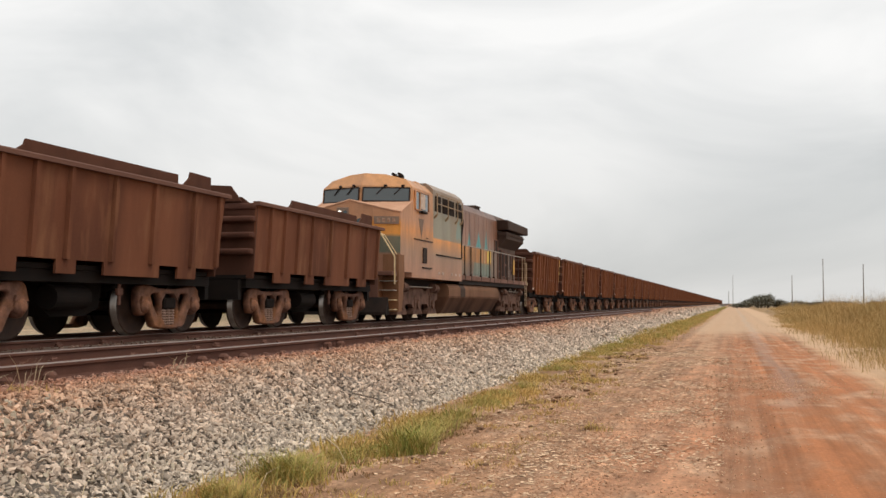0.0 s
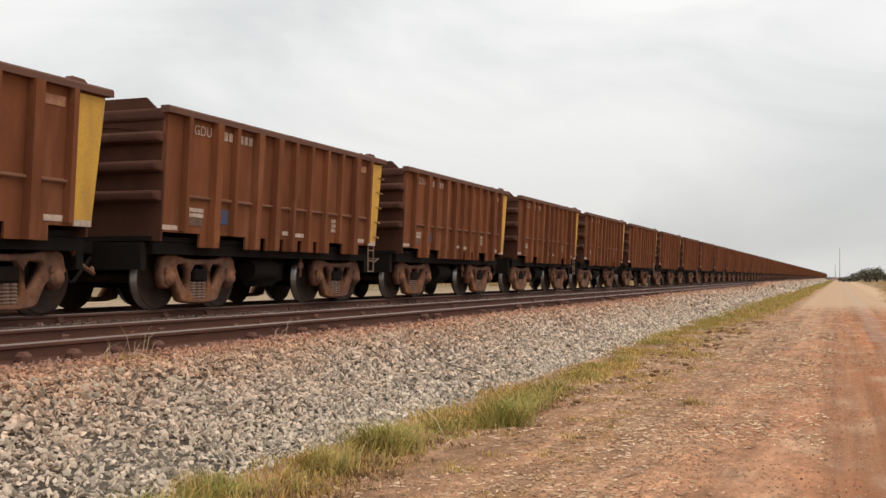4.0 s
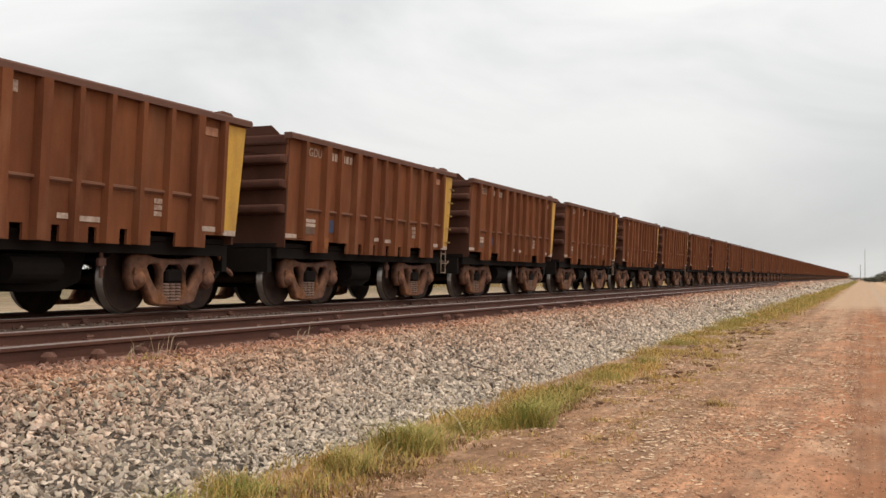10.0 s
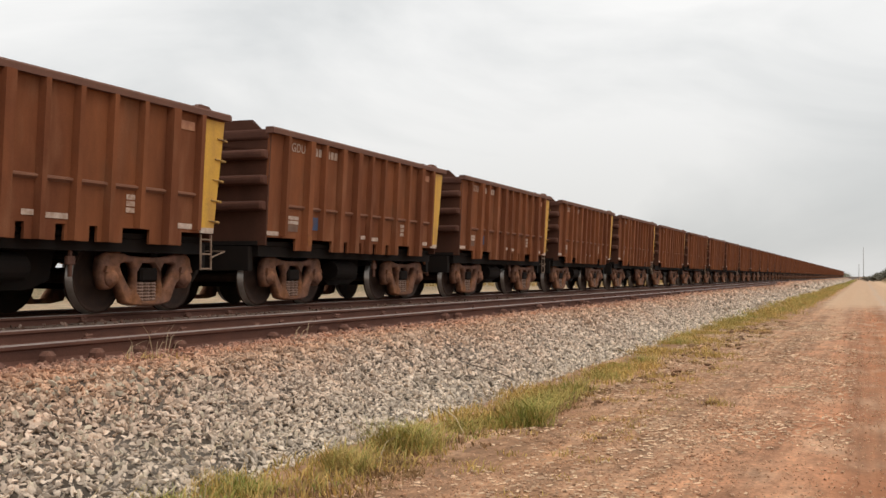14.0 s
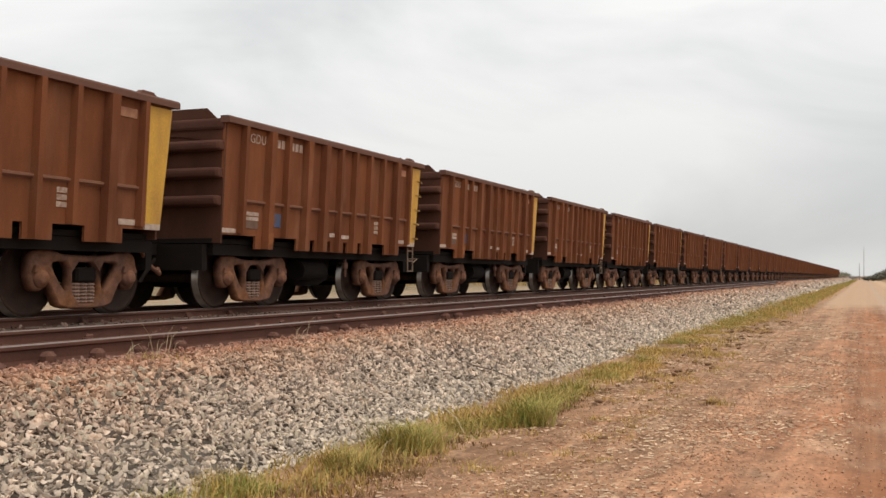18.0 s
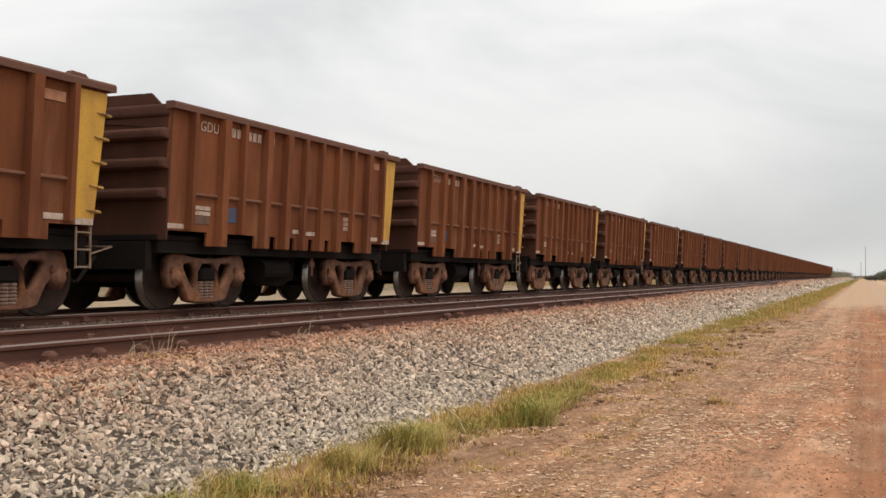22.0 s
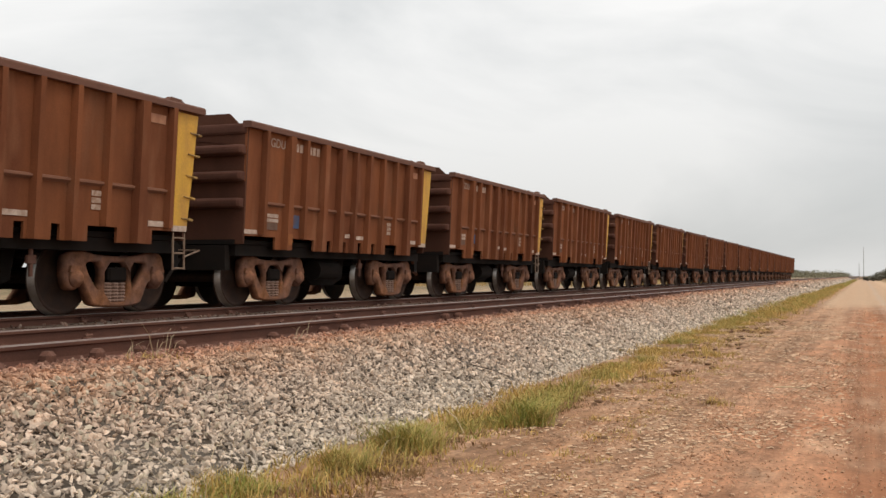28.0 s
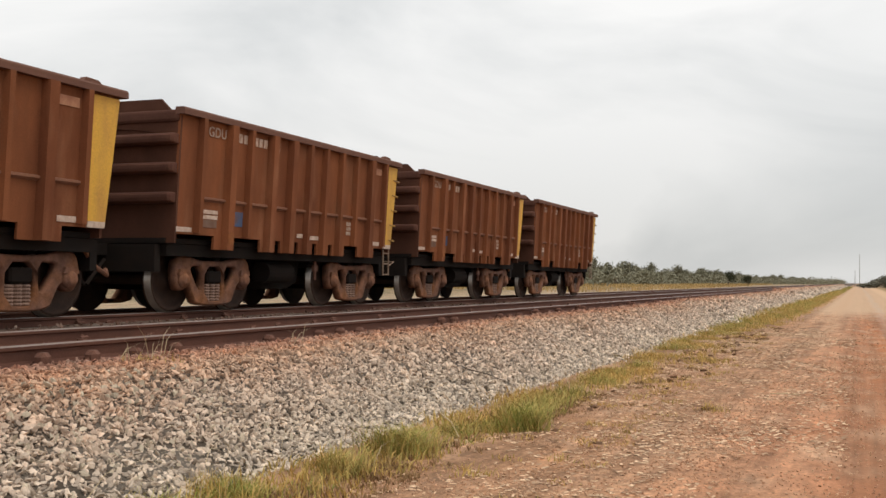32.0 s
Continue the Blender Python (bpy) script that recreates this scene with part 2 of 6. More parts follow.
def lathe(bm, profile, axis, centre, sides=28):
    """Turns a profile of (along, radius, material) round an axis through centre."""
    rings = []
    for a, r, _ in profile:
        ring = []
        for k in range(sides):
            c, s = math.cos(2 * math.pi * k / sides) * r, math.sin(2 * math.pi * k / sides) * r
            ring.append(bm.verts.new(Vector(centre) + (Vector((a, c, s)) if axis == "x" else Vector((c, a, s)))))
        rings.append(ring)
    for i in range(len(rings) - 1):
        for k in range(sides):
            j = (k + 1) % sides
            f = bm.faces.new((rings[i][k], rings[i][j], rings[i + 1][j], rings[i + 1][k]))
            f.material_index = profile[i][2]
            f.smooth = True
    bm.faces.new(rings[0])
    bm.faces.new(rings[-1][::-1])


def arrays(name, verts, faces, material, smooth=False):
    """A mesh object's data from arrays of vertices and triangles."""
    me = bpy.data.meshes.new(name)
    verts, faces = np.asarray(verts, np.float32), np.asarray(faces, np.int32)
    me.vertices.add(len(verts))
    me.vertices.foreach_set("co", verts.ravel())
    me.loops.add(faces.size)
    me.loops.foreach_set("vertex_index", faces.ravel())
    me.polygons.add(len(faces))
    me.polygons.foreach_set("loop_start", np.arange(0, faces.size, faces.shape[1], dtype=np.int32))
    me.polygons.foreach_set("use_smooth", np.full(len(faces), smooth))
    me.update(calc_edges=True)
    me.materials.append(material)
    return me


# ---------------------------------------------------------------- the ground
TRACK_NEAR, TRACK_FAR = -7.4, -11.2      # centre lines
HEAD_NEAR, HEAD_FAR = 0.845, 0.860       # tops of the rails
HALF_GAUGE = 0.8

SOIL = bands("roadside_ground", (0.30, 0.155, 0.085), "X", [
    (-70, (0.13, 0.125, 0.055)), (-42, (0.21, 0.18, 0.095)), (-30, (0.42, 0.33, 0.22)), (-15, (0.40, 0.31, 0.21)),
    (-4.6, (0.26, 0.16, 0.08)), (-3.2, (0.36, 0.205, 0.115)), (-2.3, (0.41, 0.225, 0.122)), (-1.6, (0.50, 0.285, 0.165)), (-1.0, (0.47, 0.235, 0.13)), (-0.6, (0.49, 0.245, 0.135)), (-0.2, (0.44, 0.205, 0.108)),
    (0.6, (0.43, 0.165, 0.068)), (1.4, (0.43, 0.175, 0.076)), (2.1, (0.45, 0.17, 0.072)), (2.8, (0.52, 0.32, 0.18)), (5.5, (0.30, 0.20, 0.085)), (40, (0.20, 0.17, 0.07))],
    wobble=1.1, rough=0.95, dirt=(0.66, 0.43, 0.28), dirt_amount=0.75, scale=1.7, grain=34, bump=0.45, vary=0.0)


def speckle(m, size, low, high, stretch=(1, 1, 1), detail=8.0, fade=None):
    """Lays a strong mottling of light and dark spots, or streaks, over a material. fade: between which x it weakens to a quarter."""
    n, l = m.node_tree.nodes, m.node_tree.links
    b = n["Principled BSDF"]
    col = b.inputs["Base Color"].links[0].from_socket
    tc = next(x for x in n if x.type == "TEX_COORD")
    mp = n.new("ShaderNodeMapping")
    mp.inputs["Scale"].default_value = stretch
    l.new(tc.outputs["Object"], mp.inputs[0])
    tex = n.new("ShaderNodeTexNoise")
    tex.inputs["Scale"].default_value, tex.inputs["Detail"].default_value, tex.inputs["Roughness"].default_value = size, detail, 0.7
    l.new(mp.outputs[0], tex.inputs[0])
    mr = n.new("ShaderNodeMapRange")
    mr.inputs["From Min"].default_value, mr.inputs["From Max"].default_value = 0.33, 0.67
    mr.inputs["To Min"].default_value, mr.inputs["To Max"].default_value = low, high
    l.new(tex.outputs[0], mr.inputs[0])
    sc = n.new("ShaderNodeVectorMath")
    sc.operation = "SCALE"
    l.new(col, sc.inputs[0])
    l.new(mr.outputs[0], sc.inputs["Scale"])
    if fade:
        sep, weak, mix = n.new("ShaderNodeSeparateXYZ"), n.new("ShaderNodeMapRange"), n.new("ShaderNodeMix")
        l.new(tc.outputs["Object"], sep.inputs[0])
        weak.inputs["From Min"].default_value, weak.inputs["From Max"].default_value = fade
        weak.inputs["To Min"].default_value, weak.inputs["To Max"].default_value = 0.0, 0.75
        l.new(sep.outputs["X"], weak.inputs[0])
        l.new(weak.outputs[0], mix.inputs[0])
        l.new(mr.outputs[0], mix.inputs[2])
        mix.inputs[3].default_value = 1.0
        l.new(mix.outputs[0], sc.inputs["Scale"])
    l.new(sc.outputs[0], b.inputs["Base Color"])


def along_track(m, by):
    """Draws a material's stains out along y."""
    next(x for x in m.node_tree.nodes if x.type == "MAPPING").inputs["Scale"].default_value = (1, by, 1)


def sandy_stretch(m, colour, y0, y1, x0, x1, soft, amount):
    """A paler sandy stretch of the road from y0 on, between x0 and x1, with an uneven border."""
    n, l = m.node_tree.nodes, m.node_tree.links
    b = n["Principled BSDF"]
    old = b.inputs["Base Color"].links[0].from_socket
    tc = next(x for x in n if x.type == "TEX_COORD")
    wob = n.new("ShaderNodeTexNoise")
    wob.inputs["Scale"].default_value, wob.inputs["Detail"].default_value = 0.5, 5
    l.new(tc.outputs["Object"], wob.inputs[0])
    sep = n.new("ShaderNodeSeparateXYZ")
    l.new(tc.outputs["Object"], sep.inputs[0])

    def ramp(axis, a, c, w):
        ad = n.new("ShaderNodeMath")
        ad.operation = "MULTIPLY_ADD"
        ad.inputs[1].default_value = w
        l.new(wob.outputs[0], ad.inputs[0])
        l.new(sep.outputs[axis], ad.inputs[2])
        r = n.new("ShaderNodeMapRange")
        r.interpolation_type = "SMOOTHSTEP"
        r.inputs["From Min"].default_value, r.inputs["From Max"].default_value = a + w / 2, c + w / 2
        l.new(ad.outputs[0], r.inputs[0])
        return r.outputs[0]

    f = [ramp("Y", y0, y1, 14.0), ramp("X", x0, x0 + soft, 1.2), ramp("X", x1 + soft, x1, 1.2)]
    k = n.new("ShaderNodeMath")
    k.operation = "MULTIPLY"
    l.new(f[0], k.inputs[0])
    l.new(f[1], k.inputs[1])
    k2 = n.new("ShaderNodeMath")
    k2.operation = "MULTIPLY"
    l.new(k.outputs[0], k2.inputs[0])
    l.new(f[2], k2.inputs[1])
    k3 = n.new("ShaderNodeMath")
    k3.operation = "MULTIPLY"
    k3.inputs[1].default_value = amount
    l.new(k2.outputs[0], k3.inputs[0])
    mix = n.new("ShaderNodeMix")
    mix.data_type = "RGBA"
    mix.inputs[7].default_value = (*colour, 1)
    l.new(k3.outputs[0], mix.inputs[0])
    l.new(old, mix.inputs[6])
    l.new(mix.outputs[2], b.inputs["Base Color"])


def paint_patch(m, s, z0, z1, half, colour, amount=0.9, taper=1.0, ragged=0.14):
    """A worn patch of other paint round s on a side wall, from z0 to z1, narrowing upwards by taper, with ragged edges."""
    n, l = m.node_tree.nodes, m.node_tree.links
    b = n["Principled BSDF"]
    old = b.inputs["Base Color"].links[0].from_socket
    tc = next(x for x in n if x.type == "TEX_COORD")
    sep = n.new("ShaderNodeSeparateXYZ")
    l.new(tc.outputs["Object"], sep.inputs[0])
    mp = n.new("ShaderNodeMapping")
    mp.inputs["Scale"].default_value = (1, 1, 0.25)
    l.new(tc.outputs["Object"], mp.inputs[0])
    tex = n.new("ShaderNodeTexNoise")
    tex.inputs["Scale"].default_value, tex.inputs["Detail"].default_value = 7.0, 5
    l.new(mp.outputs[0], tex.inputs[0])

    def op(kind, a, c, d=None):
        x = n.new("ShaderNodeMath")
        x.operation = kind
        for i, v in enumerate((a, c, d)):
            if v is None:
                continue
            if isinstance(v, (int, float)):
                x.inputs[i].default_value = v
            else:
                l.new(v, x.inputs[i])
        return x.outputs[0]

    def smooth(v, a, c):
        r = n.new("ShaderNodeMapRange")
        r.interpolation_type = "SMOOTHSTEP"
        r.inputs["From Min"].default_value, r.inputs["From Max"].default_value = a, c
        l.new(v, r.inputs[0])
        return r.outputs[0]

    dist = op("ABSOLUTE", op("ADD", sep.outputs["Y"], float(s)), 0.0)
    rise = op("MULTIPLY_ADD", sep.outputs["Z"], -1.0 / (z1 - z0), z1 / (z1 - z0))
    width = op("MULTIPLY_ADD", rise, half * taper, half * (1 - taper))
    edge = op("ADD", op("SUBTRACT", width, dist), op("MULTIPLY_ADD", tex.outputs[0], ragged * 2, -ragged))
    low = op("MULTIPLY_ADD", tex.outputs[0], 0.3, sep.outputs["Z"])
    mask = op("MULTIPLY", op("MULTIPLY", smooth(edge, 0.0, 0.12), smooth(low, z0 + 0.12, z0 + 0.2)), smooth(sep.outputs["Z"], z1 + 0.04, z1 - 0.02))
    wear = op("MULTIPLY_ADD", tex.outputs[0], 0.5, amount - 0.25)
    mix = n.new("ShaderNodeMix")
    mix.data_type = "RGBA"
    mix.inputs[7].default_value = (*colour, 1)
    l.new(op("MULTIPLY", mask, wear), mix.inputs[0])
    l.new(old, mix.inputs[6])
    l.new(mix.outputs[2], b.inputs["Base Color"])


along_track(SOIL, 0.42)
speckle(SOIL, 26.0, 0.78, 1.22, (1, 0.6, 1), 8.0, (-0.9, 0.2))
speckle(SOIL, 9.0, 0.64, 1.30, (1, 0.5, 1), 8.0, (-0.9, 0.2))
speckle(SOIL, 2.6, 0.68, 1.26, (1, 0.45, 1), 8.0, (-0.9, 0.2))
speckle(SOIL, 1.0, 0.58, 1.34, (2.0, 0.03, 1), 5.0)
sandy_stretch(SOIL, (0.58, 0.40, 0.26), 40, 60, -2.3, 3.6, 0.8, 0.85)
sandy_stretch(SOIL, (0.62, 0.42, 0.265), 10, 30, 2.1, 4.2, 0.6, 0.8)
sandy_stretch(SOIL, (0.56, 0.36, 0.225), 18, 34, -1.5, -0.9, 0.5, 0.6)
sandy_stretch(SOIL, (0.47, 0.42, 0.37), 14, 20, 0.6, 1.0, 0.3, 0.25)


speckle(CAST, 5.0, 0.55, 1.35)
speckle(RUST, 2.2, 0.88, 1.12, (1, 1, 0.14), 5.0)
speckle(RUST, 0.9, 0.86, 1.14, (1, 1, 0.6), 4.0)


def spaced(lo, hi, near, ratio):
    """Coordinates that lie close together round zero and farther apart outwards."""
    a, s = [0.0], near
    while a[-1] < hi:
        a.append(min(hi, a[-1] + s))
        s *= ratio
    b, s = [0.0], near
    while b[-1] > lo:
        b.append(max(lo, b[-1] - s))
        s *= ratio
    return np.array(sorted(set(a + b)))


def make_ground():
    xs, ys = spaced(-3500, 3500, 0.16, 1.045), spaced(-600, 4500, 0.25, 1.03)
    X, Y = np.meshgrid(xs, ys)
    Z = np.zeros_like(X)
    near = (np.abs(X) < 40) & (Y < 120) & (Y > -10)
    for i, j in zip(*np.nonzero(near)):
        x, y = X[i, j], Y[i, j]
        Z[i, j] = 0.03 * noise.noise((x * 0.7, y * 0.5, 0))
        rut = math.exp(-((x - 0.2) / 0.28) ** 2) + math.exp(-((x - 1.9) / 0.28) ** 2)
        Z[i, j] -= 0.035 * rut
    n, m = X.shape
    idx = np.arange(n * m).reshape(n, m)
    quads = np.stack([idx[:-1, :-1], idx[:-1, 1:], idx[1:, 1:], idx[1:, :-1]], -1).reshape(-1, 4)
    me = arrays("ground", np.stack([X, Y, Z], -1).reshape(-1, 3), quads, SOIL, True)
    return tagged(part("ground", me, None), "flat red dirt road and dry grassland under an overcast sky", "ground", kind="structure")


make_ground()

# dark bed colours stand for the shade in the crevices between the stones
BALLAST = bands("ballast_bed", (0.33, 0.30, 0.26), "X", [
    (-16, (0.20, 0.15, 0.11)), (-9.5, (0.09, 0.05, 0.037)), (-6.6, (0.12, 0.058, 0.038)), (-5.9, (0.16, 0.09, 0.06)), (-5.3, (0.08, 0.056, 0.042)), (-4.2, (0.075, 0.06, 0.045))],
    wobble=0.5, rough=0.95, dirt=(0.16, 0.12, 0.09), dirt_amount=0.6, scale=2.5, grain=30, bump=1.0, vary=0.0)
PROFILE = [(-15.6, -0.05), (-13.6, 0.70), (-9.6, 0.74), (-9.2, 0.66), (-5.75, 0.66), (-5.45, 0.63), (-4.15, 0.02), (-3.95, -0.06)]


def bed(x):
    """Height of the ballast at x across the tracks."""
    return float(np.interp(x, [p[0] for p in PROFILE], [p[1] for p in PROFILE]))


def make_bed():
    xs = np.unique(np.concatenate([np.linspace(-15.6, -6, 36), np.linspace(-6, -3.95, 22)]))
    ys = spaced(-60, 2600, 0.3, 1.035)
    X, Y = np.meshgrid(xs, ys)
    Z = np.interp(X, [p[0] for p in PROFILE], [p[1] for p in PROFILE])
    for i in range(len(ys)):
        if -5 < ys[i] < 90:
            for j in range(1, len(xs) - 1):
                Z[i, j] += 0.025 * noise.noise((xs[j] * 1.5, ys[i] * 1.1, 7))
    n, m = X.shape
    idx = np.arange(n * m).reshape(n, m)
    quads = np.stack([idx[:-1, :-1], idx[:-1, 1:], idx[1:, 1:], idx[1:, :-1]], -1).reshape(-1, 4)
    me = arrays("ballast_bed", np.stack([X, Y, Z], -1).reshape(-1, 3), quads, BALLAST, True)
    return tagged(part("ballast_bed", me, None), "raised bed of crushed stone under two railway tracks", "ballast", kind="structure")


ballast_bed = make_bed()


def rail_outline(cx, head):
    """Cross-section of a rail with foot, web and head, the foot's base 0.186 below the head."""
    b = head - 0.186
    return [(cx + x, b + z) for x, z in ((-0.075, 0), (0.075, 0), (0.075, 0.012), (0.02, 0.032), (0.0095, 0.05), (0.0095, 0.132), (0.036, 0.148),
            (0.036, 0.176), (0.028, 0.186), (-0.028, 0.186), (-0.036, 0.176), (-0.036, 0.148), (-0.0095, 0.132), (-0.0095, 0.05), (-0.02, 0.032), (-0.075, 0.012))]


def make_track(centre, head, far_sleeper, far, shoulders=False):
    track = new("railway_track")
    track.location = (centre, 0, 0)
    for side in (HALF_GAUGE + 0.036, -HALF_GAUGE - 0.036):
        bm = bmesh.new()
        prism(bm, rail_outline(side, head), "y", -60, far)
        for f in bm.faces:
            if abs(f.normal.z) > 0.4 and f.calc_center_median().z > head - 0.012:
                f.material_index = 1
        bm.normal_update()
        for f in bm.faces:
            if f.calc_center_median().z > head - 0.012 and len(f.verts) == 4:
                f.material_index = 1
        part("rail", bm, (RAIL, RAILHEAD), track)
    bm = bmesh.new()
    box(bm, -1.35, 1.35, -0.13, 0.13, -0.2, 0, bevel=0.02)
    sleeper = part("sleeper", bm, CONCRETE, track, at=(0, 0, head - 0.19))
    bm = bmesh.new()
    for s in (1, -1):
        c = s * (HALF_GAUGE + 0.036)
        for d in (1, -1):
            x = c + d * 0.11
            box(bm, x - 0.045, x + 0.045, -0.07, 0.07, -0.005, 0.035, bevel=0.012)
            if s * d > 0 and shoulders:
                box(bm, min(x - s * 0.03, x + s * 0.11), max(x - s * 0.03, x + s * 0.11), -0.06, 0.06, -0.01, 0.115, bevel=0.035)
            rod(bm, (x, -0.055, 0.035), (x, 0.055, 0.055), 0.022, 6)
            rod(bm, (x - d * 0.03, 0.0, 0.03), (x - d * 0.05, 0.03, 0.07), 0.016, 6)
    clip = part("rail_fastening", bm, CLIP, track, at=(0, 0, head - 0.19))
    n = 0
    y = -11.7
    while y < far_sleeper:
        a = sleeper if n == 0 else part("sleeper", sleeper.data, None, track)
        b = clip if n == 0 else part("rail_fastening", clip.data, None, track)
        a.matrix_basis = pose(0, y, head - 0.19, 0, 0, random.uniform(-1, 1))
        b.matrix_basis = pose(random.uniform(-0.012, 0.012), y + random.uniform(-0.03, 0.03), head - 0.19 - random.uniform(0.0, 0.035), random.uniform(-9, 9), random.uniform(-5, 5), 0)
        y += 0.6
        n += 1
    return tagged(track, "rusty steel rails clipped to sleepers in crushed stone", "railway track", "the two railway tracks", kind="structure")


make_track(TRACK_NEAR, HEAD_NEAR, 60, 2500, True)
make_track(TRACK_FAR, HEAD_FAR, 30, 2500)

# ---------------------------------------------------------------- ore wagons
PITCH_LEN = 9.41                                   # from coupling to coupling
RIBS = (-3.42, -2.60, -2.02, -1.30, -0.62, 0.02, 0.65, 1.32, 1.97, 2.66, 3.36)
WIDE = (-2.60, -1.30, -0.62, 2.66)                 # the broader posts


def out_x(z):
    """Half width of the body, whose sides lean outwards, at a height above the rail."""
    return 1.45 + (z - 1.05) * 0.10 / 2.21


def make_wheels(r=0.52, name="wheelset", wide=0.135):
    """An axle with its two wheels, turned about x; its origin is the axle's middle."""
    bm = bmesh.new()
    rod(bm, (-1.05, 0, 0), (1.05, 0, 0), 0.085, 12)
    for s in (1, -1):
        a = s * (HALF_GAUGE - 0.03)
        lathe(bm, [(a, r + 0.028, 0), (a + s * 0.03, r + 0.028, 1), (a + s * 0.04, r, 1), (a + s * wide, r - 0.006, 0), (a + s * wide, r - 0.065, 0),
                   (a + s * (wide - 0.045), r - 0.08, 0), (a + s * (wide - 0.06), 0.2, 0), (a + s * (wide + 0.01), 0.15, 0), (a + s * (wide + 0.01), 0.09, 0)], "x", (0, 0, 0), 30)
        for k in range(3):
            t = 2 * math.pi * k / 3
            rod(bm, (s * 1.05, 0.05 * math.cos(t), 0.05 * math.sin(t)), (s * 1.075, 0.05 * math.cos(t), 0.05 * math.sin(t)), 0.016, 6)
    return bm


def rounded(points, steps=2):
    """An outline with its corners cut again and again (Chaikin)."""
    pts = [Vector(p) for p in points]
    for _ in range(steps):
        pts = [q for a, b in zip(pts, pts[1:] + pts[:1]) for q in (a.lerp(b, 0.25), a.lerp(b, 0.75))]
    return pts


def inset(pts, by):
    """An outline moved inwards (anticlockwise order) by a distance."""
    out = []
    for a, b, c in zip(pts[-1:] + pts[:-1], pts, pts[1:] + pts[:1]):
        d = (c - a).normalized()
        out.append(b + Vector((-d.y, d.x)) * by)
    return out


def casting(bm, outer, holes, x0, x1, chamfer):
    """A cast plate between x0 (inner face) and x1 (outer face) with holes and rounded outer edges."""
    loops = [outer] + holes
    front = [inset(p, chamfer) for p in loops]
    step = chamfer if x1 > x0 else -chamfer
    layers = [[[bm.verts.new((x, p.x, p.y)) for p in loop] for loop in g] for x, g in ((x0, loops), (x1 - step, loops), (x1, front))]
    for la, lb in zip(layers, layers[1:]):
        for a, b in zip(la, lb):
            for i in range(len(a)):
                k = (i + 1) % len(a)
                f = bm.faces.new((a[i], a[k], b[k], b[i]))
                f.smooth = True
    for layer, g in ((layers[0], loops), (layers[2], front)):
        flat = [v for loop in layer for v in loop]
        for tri in tessellate_polygon([[Vector((p.x, p.y, 0)) for p in loop] for loop in g]):
            bm.faces.new([flat[q] for q in tri])


def make_side_frame(bm, s, steps):
    """A cast side frame on the side s: two three-cornered windows, a spring opening, and the bearings under its ends."""
    outer = rounded([(-0.50, 0.09), (0.50, 0.09), (0.60, 0.26), (0.74, 0.50), (0.80, 0.36), (0.97, 0.34), (1.06, 0.46), (1.08, 0.72), (1.02, 0.88), (0.84, 0.915), (0.62, 0.895), (0.40, 0.835),
                     (-0.40, 0.835), (-0.62, 0.895), (-0.84, 0.915), (-1.02, 0.88), (-1.08, 0.72), (-1.06, 0.46), (-0.97, 0.34), (-0.80, 0.36), (-0.74, 0.50), (-0.60, 0.26)], steps)
    holes = []
    for d in (1, -1):
        h = [(d * 0.305, 0.745), (d * 0.325, 0.36), (d * 0.41, 0.34), (d * 0.66, 0.68), (d * 0.62, 0.745)]
        holes.append(rounded(h[::-1] if d < 0 else h, 1)[::-1])
    holes = [h if area(h) < 0 else h[::-1] for h in holes]
    spring = rounded([(-0.255, 0.17), (0.255, 0.17), (0.255, 0.74), (-0.255, 0.74)], 1)
    holes.append(spring[::-1])
    casting(bm, outer, holes, s * 0.99, s * 1.14, 0.03)
    for d in (1, -1):
        lathe(bm, [(s * 0.99, 0.02, 0), (s * 0.99, 0.135, 0), (s * 1.16, 0.135, 0), (s * 1.185, 0.115, 0), (s * 1.20, 0.09, 0), (s * 1.22, 0.085, 0), (s * 1.225, 0.04, 0)], "x", (0, d * 0.875, 0.52), 18)
        prism(bm, [(d * 0.875 - 0.15, 0.60), (d * 0.875 + 0.15, 0.60), (d * 0.875 + 0.12, 0.69), (d * 0.875 - 0.12, 0.69)], "x", s * 1.0, s * 1.185)


def area(pts):
    return sum(a.x * b.y - b.x * a.y for a, b in zip(pts, pts[1:] + pts[:1])) / 2


def make_springs(s):
    """The nest of coil springs, three coils side by side, with the grooves between their turns."""
    bm = bmesh.new()
    rings = []
    for k in range(25):
        z = 0.165 + k * 0.012
        r = (0.062, 0.078, 0.084, 0.078)[k % 4]
        plan = [(0.98, -0.20)]
        for y in (-0.15, 0.0, 0.15):
            plan += [(1.05 + r * math.cos(t), y + r * math.sin(t)) for t in (-1.2, -0.6, 0.0, 0.6, 1.2)]
        plan.append((0.98, 0.20))
        rings.append([bm.verts.new((s * x, y, z)) for x, y in plan])
    for a, b in zip(rings, rings[1:]):
        for q in range(len(a)):
            r = (q + 1) % len(a)
            bm.faces.new((a[q], a[r], b[r], b[q]))
    bm.faces.new(rings[0])
    bm.faces.new(rings[-1][::-1])
    return bm


